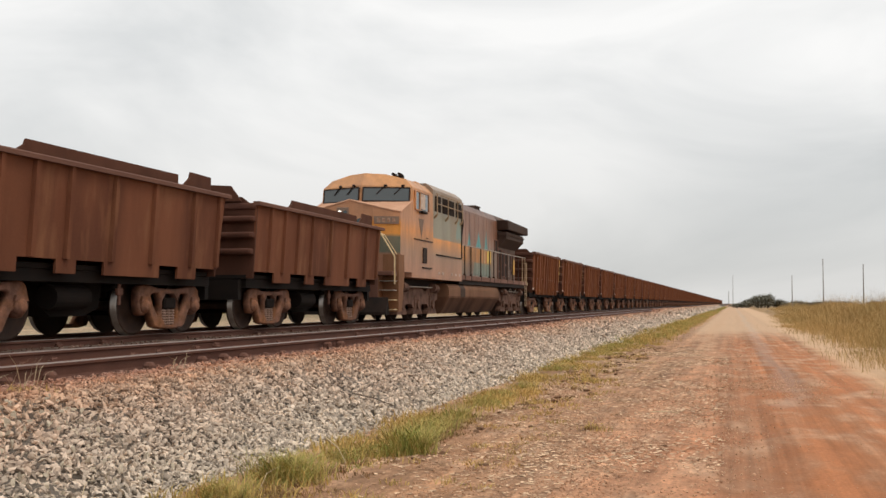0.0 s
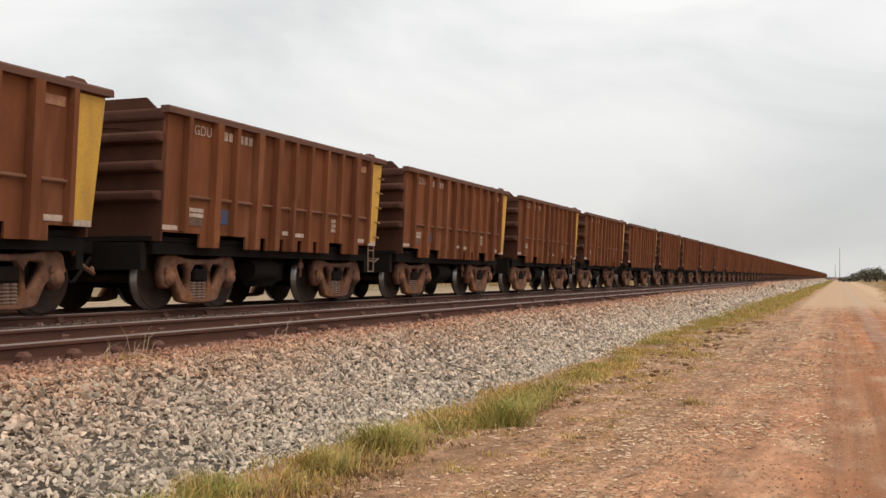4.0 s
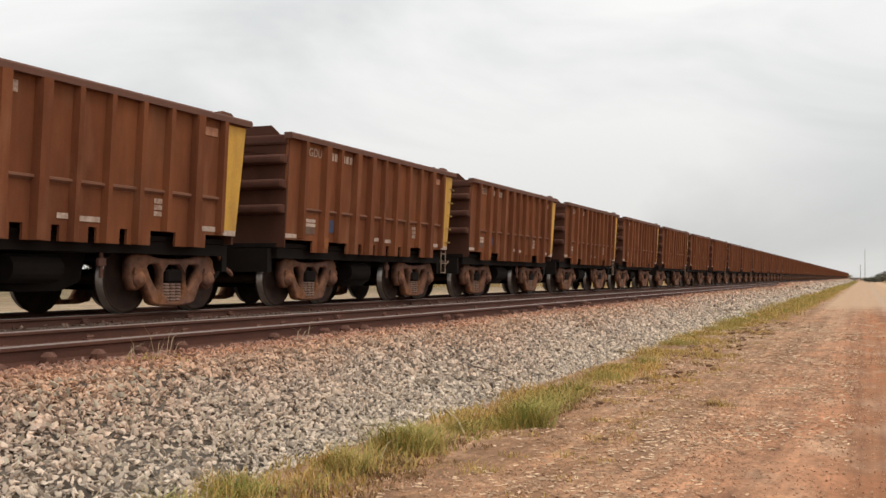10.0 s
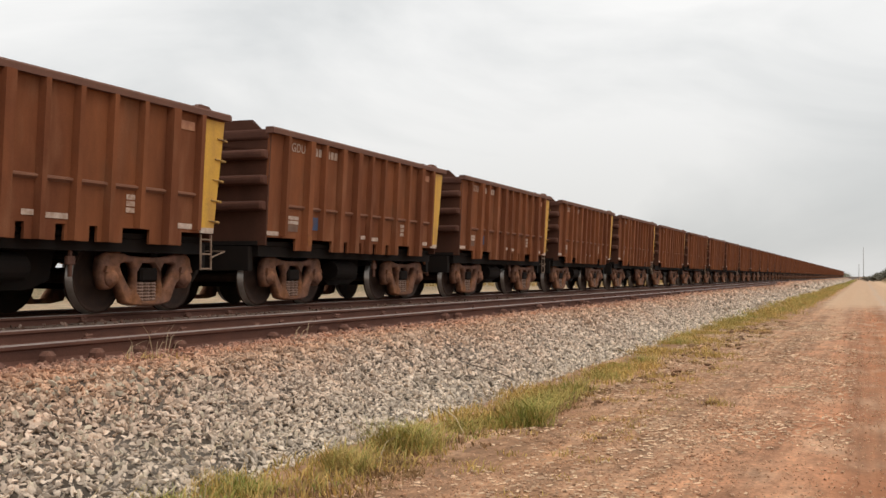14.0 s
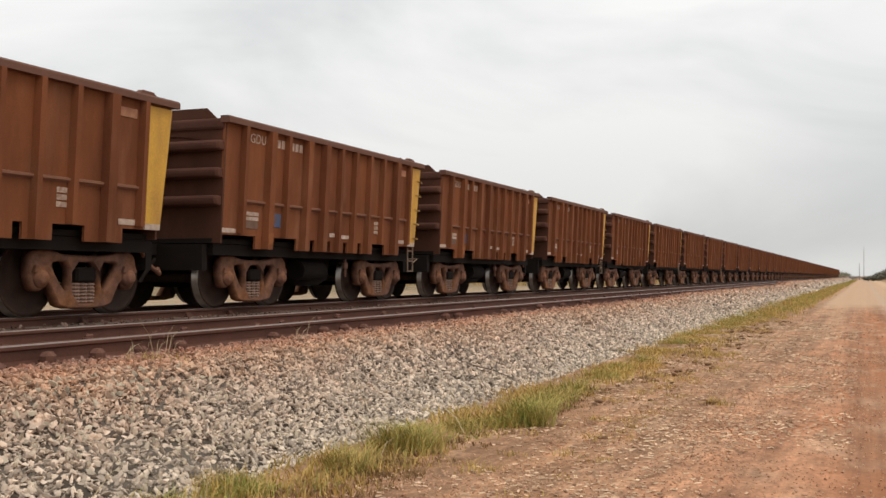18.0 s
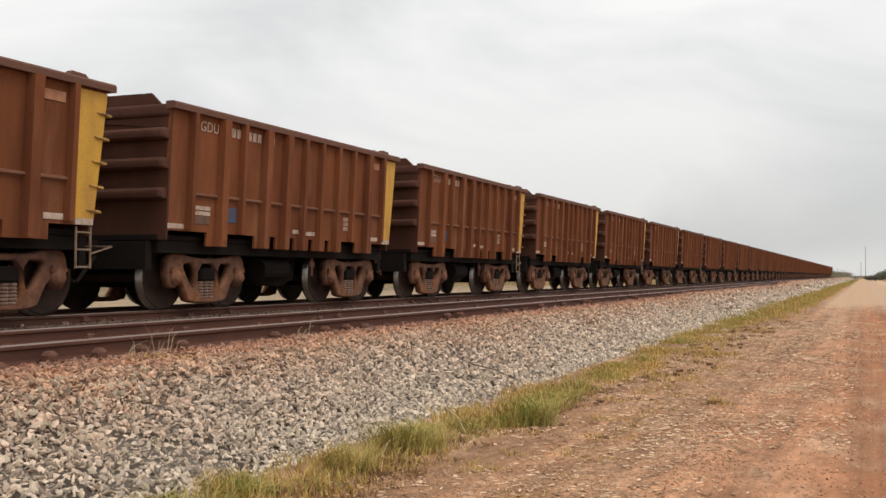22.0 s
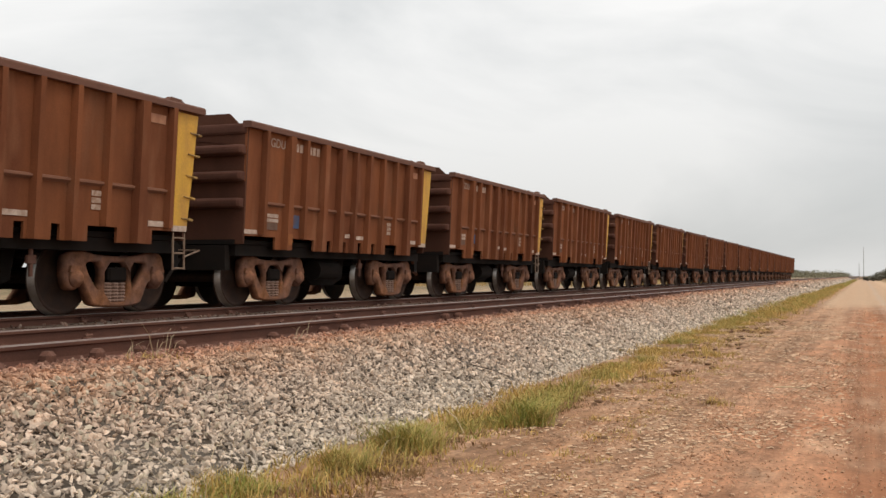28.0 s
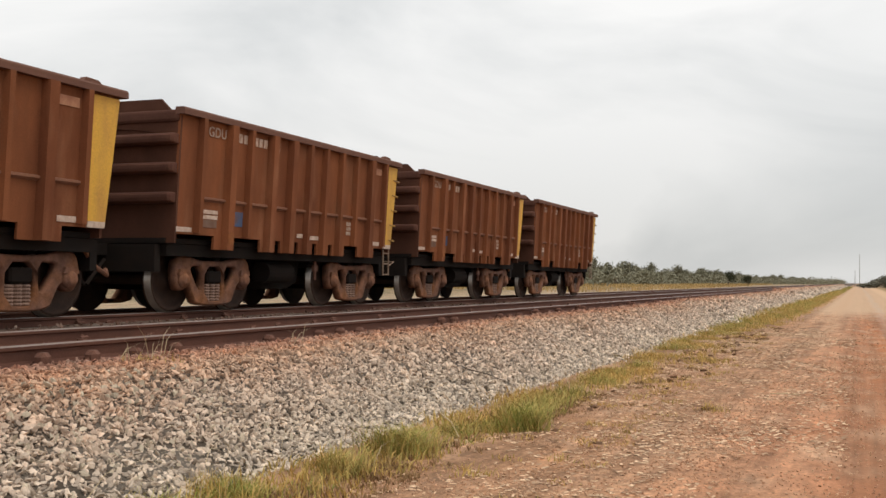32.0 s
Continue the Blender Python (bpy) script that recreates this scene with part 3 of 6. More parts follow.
def make_bogie(parent, y):
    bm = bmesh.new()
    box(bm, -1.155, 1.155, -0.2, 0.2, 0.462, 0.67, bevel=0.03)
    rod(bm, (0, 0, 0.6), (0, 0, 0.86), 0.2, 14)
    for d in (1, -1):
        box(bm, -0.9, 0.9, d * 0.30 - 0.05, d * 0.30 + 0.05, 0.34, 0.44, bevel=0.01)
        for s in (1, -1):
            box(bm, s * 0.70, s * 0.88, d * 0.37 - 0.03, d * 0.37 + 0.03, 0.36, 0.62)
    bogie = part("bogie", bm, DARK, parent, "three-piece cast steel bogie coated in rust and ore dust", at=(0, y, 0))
    for s in (1, -1):
        bm = bmesh.new()
        make_side_frame(bm, s, 2 if s > 0 else 1)
        part("side_frame", bm, CAST, bogie)
    part("spring_nest", make_springs(1), SPRING, bogie)
    data = None
    for d in (-0.875, 0.875):
        w = part("wheelset", make_wheels() if data is None else data, (WHEEL, TREAD), bogie, "dark steel wheelset with polished treads", at=(0, d, 0.52))
        data = w.data
    return bogie


def letters(text, size):
    """Flat raised letters from the built-in font."""
    cu = bpy.data.curves.new("letters", "FONT")
    cu.body, cu.size, cu.extrude = text, size, 0.002
    cu.space_character, cu.offset = 1.05, 0.0015
    tmp = bpy.data.objects.new("letters", cu)
    scene.collection.objects.link(tmp)
    bpy.context.view_layer.update()
    me = bpy.data.meshes.new_from_object(tmp.evaluated_get(bpy.context.evaluated_depsgraph_get()))
    bpy.data.objects.remove(tmp)
    return me


def on_side(y, z, proud=0.012):
    """The pose of lettering on the leaning side of the wagon, reading along y."""
    t = math.atan(0.10 / 2.21)
    m = Matrix(((0, math.sin(t), math.cos(t), out_x(z) + proud), (1, 0, 0, y), (0, math.cos(t), -math.sin(t), z), (0, 0, 0, 1)))
    return m


def side_outline(leading=False):
    """Lower edge of the side sheet with its cut-outs over the bogies, and the notches between the posts."""
    low = [(-3.94, 1.27), (-2.90, 1.27), (-2.90, 1.045)]
    for a, b in ((-2.02, -1.13), (-0.64, 0.10), (1.76, 2.39)) if leading else ((-2.32, -1.50), (-1.04, -0.82), (-0.33, -0.18), (0.36, 0.53), (1.00, 1.16), (1.68, 2.28)):
        low += [(a, 1.045), (a, 1.265), (b, 1.265), (b, 1.045)]
    low += [(3.05, 1.045), (3.05, 1.26), (3.86, 1.26)]
    return low + [(4.03, 3.16), (-3.95, 3.16)]


def end_outline(z0):
    """An end wall with its raised gable-like crest."""
    return [(-out_x(z0), z0), (out_x(z0), z0), (out_x(3.14), 3.14), (1.36, 3.22), (1.16, 3.41), (-1.16, 3.41), (-1.36, 3.22), (-out_x(3.14), 3.14)]


def end_rib(bm, z, deep):
    """A pressed rib across the front end: a flat sloping top, a rolled nose and an undercut, drawn in at both ends."""
    shape = [(0.0, 0.09), (0.45, 0.095), (0.86, 0.075), (1.0, 0.045), (1.0, 0.0), (0.92, -0.05), (0.55, -0.085), (0.0, -0.09)]
    half = out_x(z) - 0.02
    stations = [(-half, 0.30), (-half + 0.02, 0.68), (-half + 0.06, 0.92), (-half + 0.13, 1.0), (half - 0.13, 1.0), (half - 0.06, 0.92), (half - 0.02, 0.68), (half, 0.30)]
    rings = []
    for x, k in stations:
        rings.append([bm.verts.new((x, -3.946 - d * deep * k, z + h * (0.75 + 0.25 * k))) for d, h in shape])
    n = len(shape)
    for a, b in zip(rings, rings[1:]):
        for i in range(n - 1):
            bm.faces.new((a[i], a[i + 1], b[i + 1], b[i]))
    bm.faces.new(rings[0])
    bm.faces.new(rings[-1][::-1])


def squat(w):
    """Brings the body of a wagon down to its true height above the rail, leaving the bogies alone."""
    for o in w.children_recursive:
        kind = o.name.split(".")[0]
        if o.type != "MESH" or kind in ("bogie", "side_frame", "spring_nest", "wheelset"):
            continue
        if o.matrix_basis != Matrix():
            o.matrix_basis = Matrix.Translation((0, 0, -o.matrix_basis.translation.z * 0.026)) @ o.matrix_basis
            continue
        for q in o.data.vertices:
            q.co.z *= 0.974


def make_wagon(leading=False, ladder=True):
    """An open ore wagon. Its origin is on the rail under its middle; y runs along it. leading: the lower, plainer kind with a
    board on top that runs before the locomotive. ladder: the end post carries rungs and a step ladder."""
    w = new("ore_wagon")
    ribs = (-3.24, -2.50, -1.75, -0.92, 0.26, 1.46, 2.82, 3.78) if leading else RIBS
    paint = OLD_RUST if leading else RUST
    bm = bmesh.new()
    prism(bm, side_outline(leading), "x", -0.045, -0.001, shear=lambda v: Vector((out_x(v.z) + v.x, v.y, v.z)))
    part("side_wall", bm, paint, w)
    plan = []
    for y in ribs:
        plan += [(-0.001, y - 0.08), (-0.10, y - 0.06), (-0.10, y + 0.06), (-0.001, y + 0.08)]
    plan = [(0.045, -3.95), (-0.001, -3.95)] + plan + [(-0.001, 3.95), (0.045, 3.95)]
    bm = bmesh.new()
    prism(bm, plan, "z", 1.12, 3.15, shear=lambda v: Vector((-out_x(v.z) + v.x, v.y, v.z)))
    part("side_wall", bm, paint, w)
    # posts
    for y in ribs:
        h = 0.085 if y in WIDE else 0.045
        z0 = 1.27 if -2.2 < y < -1.8 or 1.7 < y < 2.2 or leading else 1.047
        if abs(y) > 3.2:
            z0 = 1.30
        bm = bmesh.new()
        a, b = (0.125, h) if y in WIDE else (0.06 if leading else 0.105, h)
        prism(bm, [(0.002, y - b - 0.02), (0.002, y + b + 0.02), (a, y + b), (a, y - b)], "z", z0, 3.15, shear=lambda v: Vector((out_x(v.z) + v.x, v.y, v.z)))
        part("post", bm, paint, w)
    # rim
    for s in (1, -1):
        bm = bmesh.new()
        prism(bm, [(s * 1.47, 3.15), (s * 1.645, 3.15), (s * 1.645, 3.235), (s * 1.62, 3.265), (s * 1.47, 3.265)], "y", -3.99, 4.11)
        part("top_rail", bm, CHORD, w)
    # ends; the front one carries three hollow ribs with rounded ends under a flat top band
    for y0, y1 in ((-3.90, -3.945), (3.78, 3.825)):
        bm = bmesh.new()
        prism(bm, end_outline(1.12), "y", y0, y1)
        part("end_wall", bm, SHADED_BROWN, w)
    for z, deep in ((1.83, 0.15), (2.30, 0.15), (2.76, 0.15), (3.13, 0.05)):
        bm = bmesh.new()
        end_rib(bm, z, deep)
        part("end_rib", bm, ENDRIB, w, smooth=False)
    # floor, load, underframe
    bm = bmesh.new()
    box(bm, -1.3, 1.3, -3.98, 3.98, 1.12, 1.2)
    part("floor_pan", bm, DARK, w)
    bm = bmesh.new()
    nx, ny = 8, 26
    rng = np.random.RandomState(5)
    grid = []
    for j in range(ny + 1):
        for i in range(nx + 1):
            x, y = -1.44 + 2.88 * i / nx, -3.97 + 7.94 * j / ny
            crest = 0.36 * max(0, 1 - (x / 1.5) ** 2) * (0.4 + 0.6 * abs(math.sin(y * 0.9 + 0.4)))
            grid.append(bm.verts.new((x, y, 2.80 + crest + rng.uniform(-0.03, 0.03))))
    for j in range(ny):
        for i in range(nx):
            k = j * (nx + 1) + i
            bm.faces.new((grid[k], grid[k + 1], grid[k + nx + 2], grid[k + nx + 1]))
    part("ore_load", bm, ORE, w, "dark red iron ore heaped below the rim", smooth=True)
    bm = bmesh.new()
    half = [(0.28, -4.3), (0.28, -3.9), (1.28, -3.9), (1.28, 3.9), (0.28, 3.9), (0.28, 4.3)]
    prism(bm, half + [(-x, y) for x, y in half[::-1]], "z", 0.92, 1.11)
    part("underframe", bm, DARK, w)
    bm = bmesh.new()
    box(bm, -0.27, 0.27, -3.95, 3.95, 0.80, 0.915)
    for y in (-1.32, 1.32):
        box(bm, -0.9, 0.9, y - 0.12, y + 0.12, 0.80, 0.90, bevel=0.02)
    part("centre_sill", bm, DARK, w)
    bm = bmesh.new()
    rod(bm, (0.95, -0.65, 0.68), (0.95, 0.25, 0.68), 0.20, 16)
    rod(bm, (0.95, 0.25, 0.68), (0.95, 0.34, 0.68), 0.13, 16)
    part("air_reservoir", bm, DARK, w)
    # hopper bottom as one solid block, its black also standing for shade
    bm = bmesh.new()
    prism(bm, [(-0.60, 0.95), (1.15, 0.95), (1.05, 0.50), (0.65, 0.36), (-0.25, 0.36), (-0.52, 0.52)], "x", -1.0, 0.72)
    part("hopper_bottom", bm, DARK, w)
    bm = bmesh.new()
    rod(bm, (1.22, 0.9, 0.55), (1.22, 0.9, 1.06), 0.03, 8)
    box(bm, 1.19, 1.25, 0.82, 0.98, 0.72, 0.84, bevel=0.01)
    part("brake_valve_arm", bm, CHORD, w)
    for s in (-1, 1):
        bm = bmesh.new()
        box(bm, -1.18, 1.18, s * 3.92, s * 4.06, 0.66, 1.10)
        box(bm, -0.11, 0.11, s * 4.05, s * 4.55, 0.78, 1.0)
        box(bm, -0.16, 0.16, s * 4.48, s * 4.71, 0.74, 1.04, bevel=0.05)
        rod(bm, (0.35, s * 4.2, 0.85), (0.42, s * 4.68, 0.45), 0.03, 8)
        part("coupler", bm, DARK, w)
    make_bogie(w, -2.40)
    make_bogie(w, 2.69)
    if leading:
        for o in w.children:
            if o.name.split(".")[0] in ("side_wall", "post", "top_rail", "end_wall", "end_rail", "end_rib", "ore_load"):
                for q in o.data.vertices:
                    if q.co.z > 1.3:
                        q.co.z = 1.3 + (q.co.z - 1.3) * 0.76
        for y0, y1, z in ((-2.1, 2.5, 0.25), (2.62, 3.74, 0.34)):
            bm = bmesh.new()
            prism(bm, [(y0, 2.77), (y1, 2.77), (y1, 2.78 + z * 0.95), (y0 + 0.34, 2.78 + z), (y0 + 0.30, 2.78 + z * 0.65)], "x", 1.34, 1.38)
            part("side_board", bm, SHADED_BROWN, w)
        bm = bmesh.new()
        prism(bm, [(-1.2, 2.8), (1.2, 2.8), (0.95, 3.14), (-0.6, 3.24)], "y", -4.02, -3.97)
        part("end_board", bm, SHADED_BROWN, w)
        squat(w)
        return tagged(w, "open ore wagon, rust brown, with loose boards above its rim", "wagon", "wagons of the train")
    # ledge between the posts
    bm = bmesh.new()
    prism(bm, [(0.002, 1.82), (0.05, 1.855), (0.05, 1.885), (0.002, 1.90)], "y", -3.40, 3.34, shear=lambda v: Vector((out_x(v.z) + v.x, v.y, v.z)))
    part("ledge", bm, LEDGE, w)
    # a lug left standing on the rim near the rear end
    bm = bmesh.new()
    prism(bm, [(3.24, 3.262), (3.30, 3.325), (3.54, 3.315), (3.62, 3.262)], "x", 1.50, 1.60)
    part("rim_lug", bm, CHORD, w)
    # yellow end post with its rungs
    bm = bmesh.new()
    prism(bm, [(3.50, 1.262), (3.84, 1.262), (3.93, 2.2), (4.01, 3.12), (3.47, 3.12)], "x", 0.002, 0.03, shear=lambda v: Vector((out_x(v.z) + v.x, v.y, v.z)))
    bmesh.ops.bisect_plane(bm, geom=bm.verts[:] + bm.edges[:] + bm.faces[:], plane_co=(0, 0, 1.35), plane_no=(0, 0, 1))
    for f in bm.faces:
        f.material_index = 1 if f.calc_center_median().z < 1.34 else 0
    yellow = part("end_post", bm, (YELLOW, WHITE), w, "worn yellow end post with a pale foot")
    bm = bmesh.new()
    for z in (1.46, 1.80, 2.14, 2.48, 2.82) if ladder else ():
        x, y = out_x(z) + 0.034, 3.84 + (z - 1.24) * 0.09
        rod(bm, (x, y - 0.16, z + 0.012), (x + 0.02, y - 0.02, z), 0.013, 6)
        rod(bm, (x + 0.02, y - 0.02, z), (x + 0.015, y + 0.09, z - 0.01), 0.022, 6)
        rod(bm, (x + 0.015, y + 0.09, z - 0.01), (x - 0.30, y + 0.09, z - 0.01), 0.016, 6)
    if ladder:
        part("rung_ladder", bm, RUNG, yellow)
    # step ladder under the end post
    bm = bmesh.new()
    for y in (3.56, 3.84) if ladder else ():
        rod(bm, (1.45, y, 1.24), (1.45, y, 0.66), 0.017, 6)
    if ladder:
        for z in (0.68, 0.92, 1.16):
            rod(bm, (1.45, 3.56, z), (1.45, 3.84, z), 0.015, 6)
        part("step_ladder", bm, RAILGREY, w)
        bm = bmesh.new()
        rod(bm, (1.42, 3.86, 0.86), (1.30, 4.45, 0.98), 0.014, 6)
        rod(bm, (1.30, 4.45, 0.98), (0.30, 4.62, 1.0), 0.014, 6)
        part("uncoupling_rod", bm, RAILGREY, w)
    else:
        for p, q in (((1.15, 3.75, 1.05), (1.12, 4.10, 0.72)), ((1.12, 4.10, 0.72), (0.95, 4.55, 0.60)), ((0.95, 4.55, 0.60), (0.8, 4.7, 0.68))):
            rod(bm, p, q, 0.035, 8)
        part("brake_lever", bm, CAST, w)
    # lettering: the class code, the running number as bars, small stencils
    code = letters("GDU", 0.225)
    code.materials.append(NUMBER)
    t = part("class_code", code, None, w, "class code painted in white")
    t.matrix_basis = on_side(-3.22, 2.905)
    for marks in (((-2.36, -2.23), (-2.19, -2.06)), ((-1.86, -1.75), (-1.71, -1.60), (-1.56, -1.45)), ((-1.15, -1.02),)):
        bm = bmesh.new()
        for y0, y1 in marks:
            box(bm, 0.004, 0.010, y0, y1, 2.905, 3.055, shear=lambda v: Vector((out_x(v.z) + v.x, v.y, v.z)))
        part("number_bar", bm, NUMBER, w)
    def stencil(name, m, *spots):
        """Painted marks of one kind: each spot is y0, y1, z0, z1, lines, and how far it stands proud."""
        bm = bmesh.new()
        for y0, y1, z0, z1, lines, off in spots:
            h = (z1 - z0) / lines
            for k in range(lines):
                box(bm, off, off + 0.006, y0, y1, z0 + k * h + h * 0.12, z0 + (k + 1) * h - h * 0.12, shear=lambda v: Vector((out_x(v.z) + v.x, v.y, v.z)))
        part(name, bm, m, w)
    stencil("repair_patch", GREYPATCH, (-3.30, -2.86, 1.38, 1.55, 1, 0.003))
    stencil("maintenance_stencil", WHITE, (-3.29, -2.85, 1.53, 1.70, 2, 0.006))
    stencil("blue_plate", BLUE, (-2.37, -2.11, 1.42, 1.75, 1, 0.004))
    stencil("load_stencil", WHITE, (-0.25, 0.09, 1.34, 1.44, 1, 0.004))
    stencil("load_stencil", WHITE, (0.12, 0.57, 1.32, 1.42, 1, 0.004))
    stencil("inspection_stencil", NUMBER, (1.72, 2.02, 1.48, 1.77, 3, 0.004))
    stencil("jacking_mark", WHITE, (-3.92, -3.53, 1.29, 1.39, 1, 0.004))
    stencil("rust_patch", RUSTPATCH, (-2.68, -2.52, 1.10, 1.38, 1, 0.127))
    stencil("class_patch", PINK, (2.80, 3.24, 2.86, 3.04, 1, 0.004))
    stencil("brake_stencil", WHITE, (2.94, 3.34, 1.30, 1.41, 1, 0.004))
    squat(w)
    return tagged(w, "open iron-ore wagon, rust brown with a " + ("laddered" if ladder else "plain") + " yellow end post", "wagon", "wagons of the train")

# ---------------------------------------------------------------- the locomotive
ORANGE, TAN = (0.74, 0.29, 0.03), (0.56, 0.30, 0.15)
CAB_PAINT = bands("cab_paint", (0.4, 0.234, 0.15), "Z", [(1.3, (0.48, 0.211, 0.114)), (1.75, (0.46, 0.225, 0.128)), (2.2, (0.42, 0.225, 0.119)), (2.5, (0.52, 0.239, 0.088)), (2.85, (0.78, 0.288, 0.0396)), (3.2, (0.58, 0.261, 0.114)), (4.6, (0.62, 0.288, 0.101))],
    wobble=0.18, rough=0.44, dirt=(0.44, 0.207, 0.106), dirt_amount=0.45, scale=1.0, grain=50, bump=0.05, vary=0.03, streak=2)
NOSE_PAINT = bands("nose_front_paint", (0.4, 0.234, 0.15), "Z", [(1.5, (0.3, 0.135, 0.0748)), (2.06, (0.28, 0.135, 0.0748)), (2.13, (0.10, 0.115, 0.08)), (2.58, (0.125, 0.13, 0.085)), (2.68, ORANGE), (3.02, (0.72, 0.27, 0.0264)), (3.14, (0.5, 0.234, 0.114)), (4.0, (0.55, 0.261, 0.132))],
    wobble=0.05, rough=0.6, dirt=(0.36, 0.171, 0.088), dirt_amount=0.4, scale=1.2, grain=50, bump=0.05, vary=0.03, streak=3)
CABINET_PAINT = bands("cabinet_paint", (0.26, 0.18, 0.123), "Z", [(1.3, (0.47, 0.207, 0.114)), (1.75, (0.44, 0.216, 0.123)), (2.2, (0.38, 0.216, 0.119)), (2.42, (0.54, 0.243, 0.0836)), (2.74, (0.8, 0.306, 0.044)), (2.80, (0.28, 0.25, 0.165)), (3.5, (0.27, 0.245, 0.165)), (4.5, (0.33, 0.234, 0.158))],
    wobble=0.04, rough=0.44, dirt=(0.36, 0.198, 0.114), dirt_amount=0.4, scale=1.0, grain=50, bump=0.05, vary=0.03, streak=2.5)
HOOD_PAINT = bands("hood_paint", (0.25, 0.135, 0.088), "Z", [(1.66, (0.27, 0.18, 0.128)), (1.9, (0.28, 0.194, 0.119)), (2.15, (0.42, 0.225, 0.0968)), (2.32, (0.66, 0.27, 0.044)), (2.83, (0.74, 0.306, 0.0484)), (2.89, (0.37, 0.185, 0.11)), (3.4, (0.35, 0.16, 0.092)), (4.1, (0.33, 0.145, 0.08)), (4.4, (0.17, 0.078, 0.05))],
    wobble=0.06, rough=0.46, dirt=(0.22, 0.122, 0.0792), dirt_amount=0.6, scale=1.6, grain=50, bump=0.06, vary=0.03, streak=7, coat=(0.27, 0.162, 0.11))
REAR_PAINT = mat("sooty_hood_paint", (0.115, 0.072, 0.055), 0.75, 0, (0.19, 0.125, 0.095), 0.7, 1.6, 40, 0.08, 0.08, streak=4)
# dust on the nose top, paled further to paint in the light from above
LIT_DUST = mat("sky_lit_dust", (0.62, 0.36, 0.24), 0.9, 0, (0.52, 0.28, 0.17), 0.5, 2.0, 40, 0.03, 0.1)
CREAM = mat("cream_handrail_paint", (0.78, 0.60, 0.34), 0.55, 0, (0.5, 0.32, 0.18), 0.4, 6, 50, 0.1, 0.02)
for m in (CAB_PAINT, CABINET_PAINT, NOSE_PAINT):
    speckle(m, 1.6, 0.84, 1.12, (1, 1.3, 0.3), 6.0)
speckle(HOOD_PAINT, 2.4, 0.82, 1.14, (1, 1.3, 0.12), 6.0)
speckle(HOOD_PAINT, 1.1, 0.72, 1.0)
for at, z0, z1, half, colour, amount, taper in (
        (5.0, 1.6, 2.95, 0.75, (0.22, 0.14, 0.095), 0.95, 0.0), (7.3, 1.70, 2.24, 1.7, (0.14, 0.29, 0.24), 0.55, 0.1), (6.05, 2.30, 2.82, 0.46, (0.84, 0.60, 0.08), 0.8, 0.1),
        (9.6, 2.88, 3.50, 0.36, (0.07, 0.36, 0.36), 0.85, 1.0), (7.98, 2.88, 3.60, 0.50, (0.06, 0.38, 0.39), 0.9, 1.0), (6.62, 2.82, 3.75, 0.40, (0.08, 0.36, 0.35), 0.85, 1.0),
        (11.4, 2.88, 3.45, 0.30, (0.08, 0.33, 0.32), 0.7, 1.0), (6.9, 2.3, 2.86, 0.10, (0.80, 0.60, 0.30), 0.7, 0.3), (5.45, 2.0, 3.2, 0.10, (0.52, 0.42, 0.31), 0.6, 0.5), (5.9, 2.85, 3.35, 0.12, (0.50, 0.42, 0.34), 0.5, 0.6)):
    paint_patch(HOOD_PAINT, at, z0, z1, half, colour, amount, taper)
paint_patch(CABINET_PAINT, 13.2, 2.9, 3.6, 0.5, (0.16, 0.33, 0.30), 0.5, 0.6)
speckle(HOOD_PAINT, 3.0, 0.70, 1.16, (1, 1.0, 0.18), 6.0)
speckle(CAB_PAINT, 2.2, 0.80, 1.12, (1, 1.0, 0.3), 6.0)
SOOT = mat("sooty_radiator_paint", (0.055, 0.034, 0.026), 0.8, 0, (0.09, 0.055, 0.04), 0.6, 2.0, 40, 0.05, 0.1, streak=3)
WORN_YELLOW = mat("worn_yellow_patch", (0.68, 0.38, 0.06), 0.65, 0, (0.40, 0.26, 0.13), 0.8, 4, 40, 0.1, 0.05, streak=5)
SILL = mat("dusty_sill", (0.225, 0.118, 0.088), 0.8, 0, (0.15, 0.078, 0.055), 0.7, 1.5, 40, 0.05, 0.1, streak=3)
GRILLE = mat("dark_grille", (0.035, 0.024, 0.02), 0.8, 0.1, (0.06, 0.035, 0.028), 0.6, 3, 40, 0.1, 0.1)
# dust above; below z 0.8 the shade of the downward slope is painted in
TANK = bands("fuel_tank_dust_and_shade", (0.26, 0.136, 0.084), "Z", [(0.2, (0.06, 0.025, 0.014)), (0.76, (0.10, 0.043, 0.023)), (0.84, (0.20, 0.10, 0.056)), (1.3, (0.215, 0.11, 0.063))],
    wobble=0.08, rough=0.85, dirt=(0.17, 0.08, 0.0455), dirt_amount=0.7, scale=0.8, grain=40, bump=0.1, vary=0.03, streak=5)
speckle(TANK, 1.2, 0.70, 1.2, (1, 1, 0.2), 6.0)
# dusty paint; dark patches and mottling imitate shadows among the frame parts
TRUCK = mat("dusty_shaded_bogie_paint", (0.18, 0.096, 0.068), 0.85, 0, (0.085, 0.043, 0.028), 0.7, 2.5, 40, 0.12, 0.15)
speckle(TRUCK, 3.5, 0.5, 1.3)
RAILING = mat("worn_yellow_railing", (0.42, 0.29, 0.17), 0.6, 0.1, (0.25, 0.15, 0.09), 0.6, 5, 60, 0.2, 0.05)
BLACK = mat("black_frame_paint", (0.018, 0.012, 0.01), 0.75, 0, (0.045, 0.027, 0.02), 0.5, 3, 50, 0.1, 0.05)
LAMP = bpy.data.materials.new("lit_headlight")
LAMP.use_nodes = True
LAMP.node_tree.nodes["Principled BSDF"].inputs["Emission Color"].default_value = (1, 0.93, 0.8, 1)
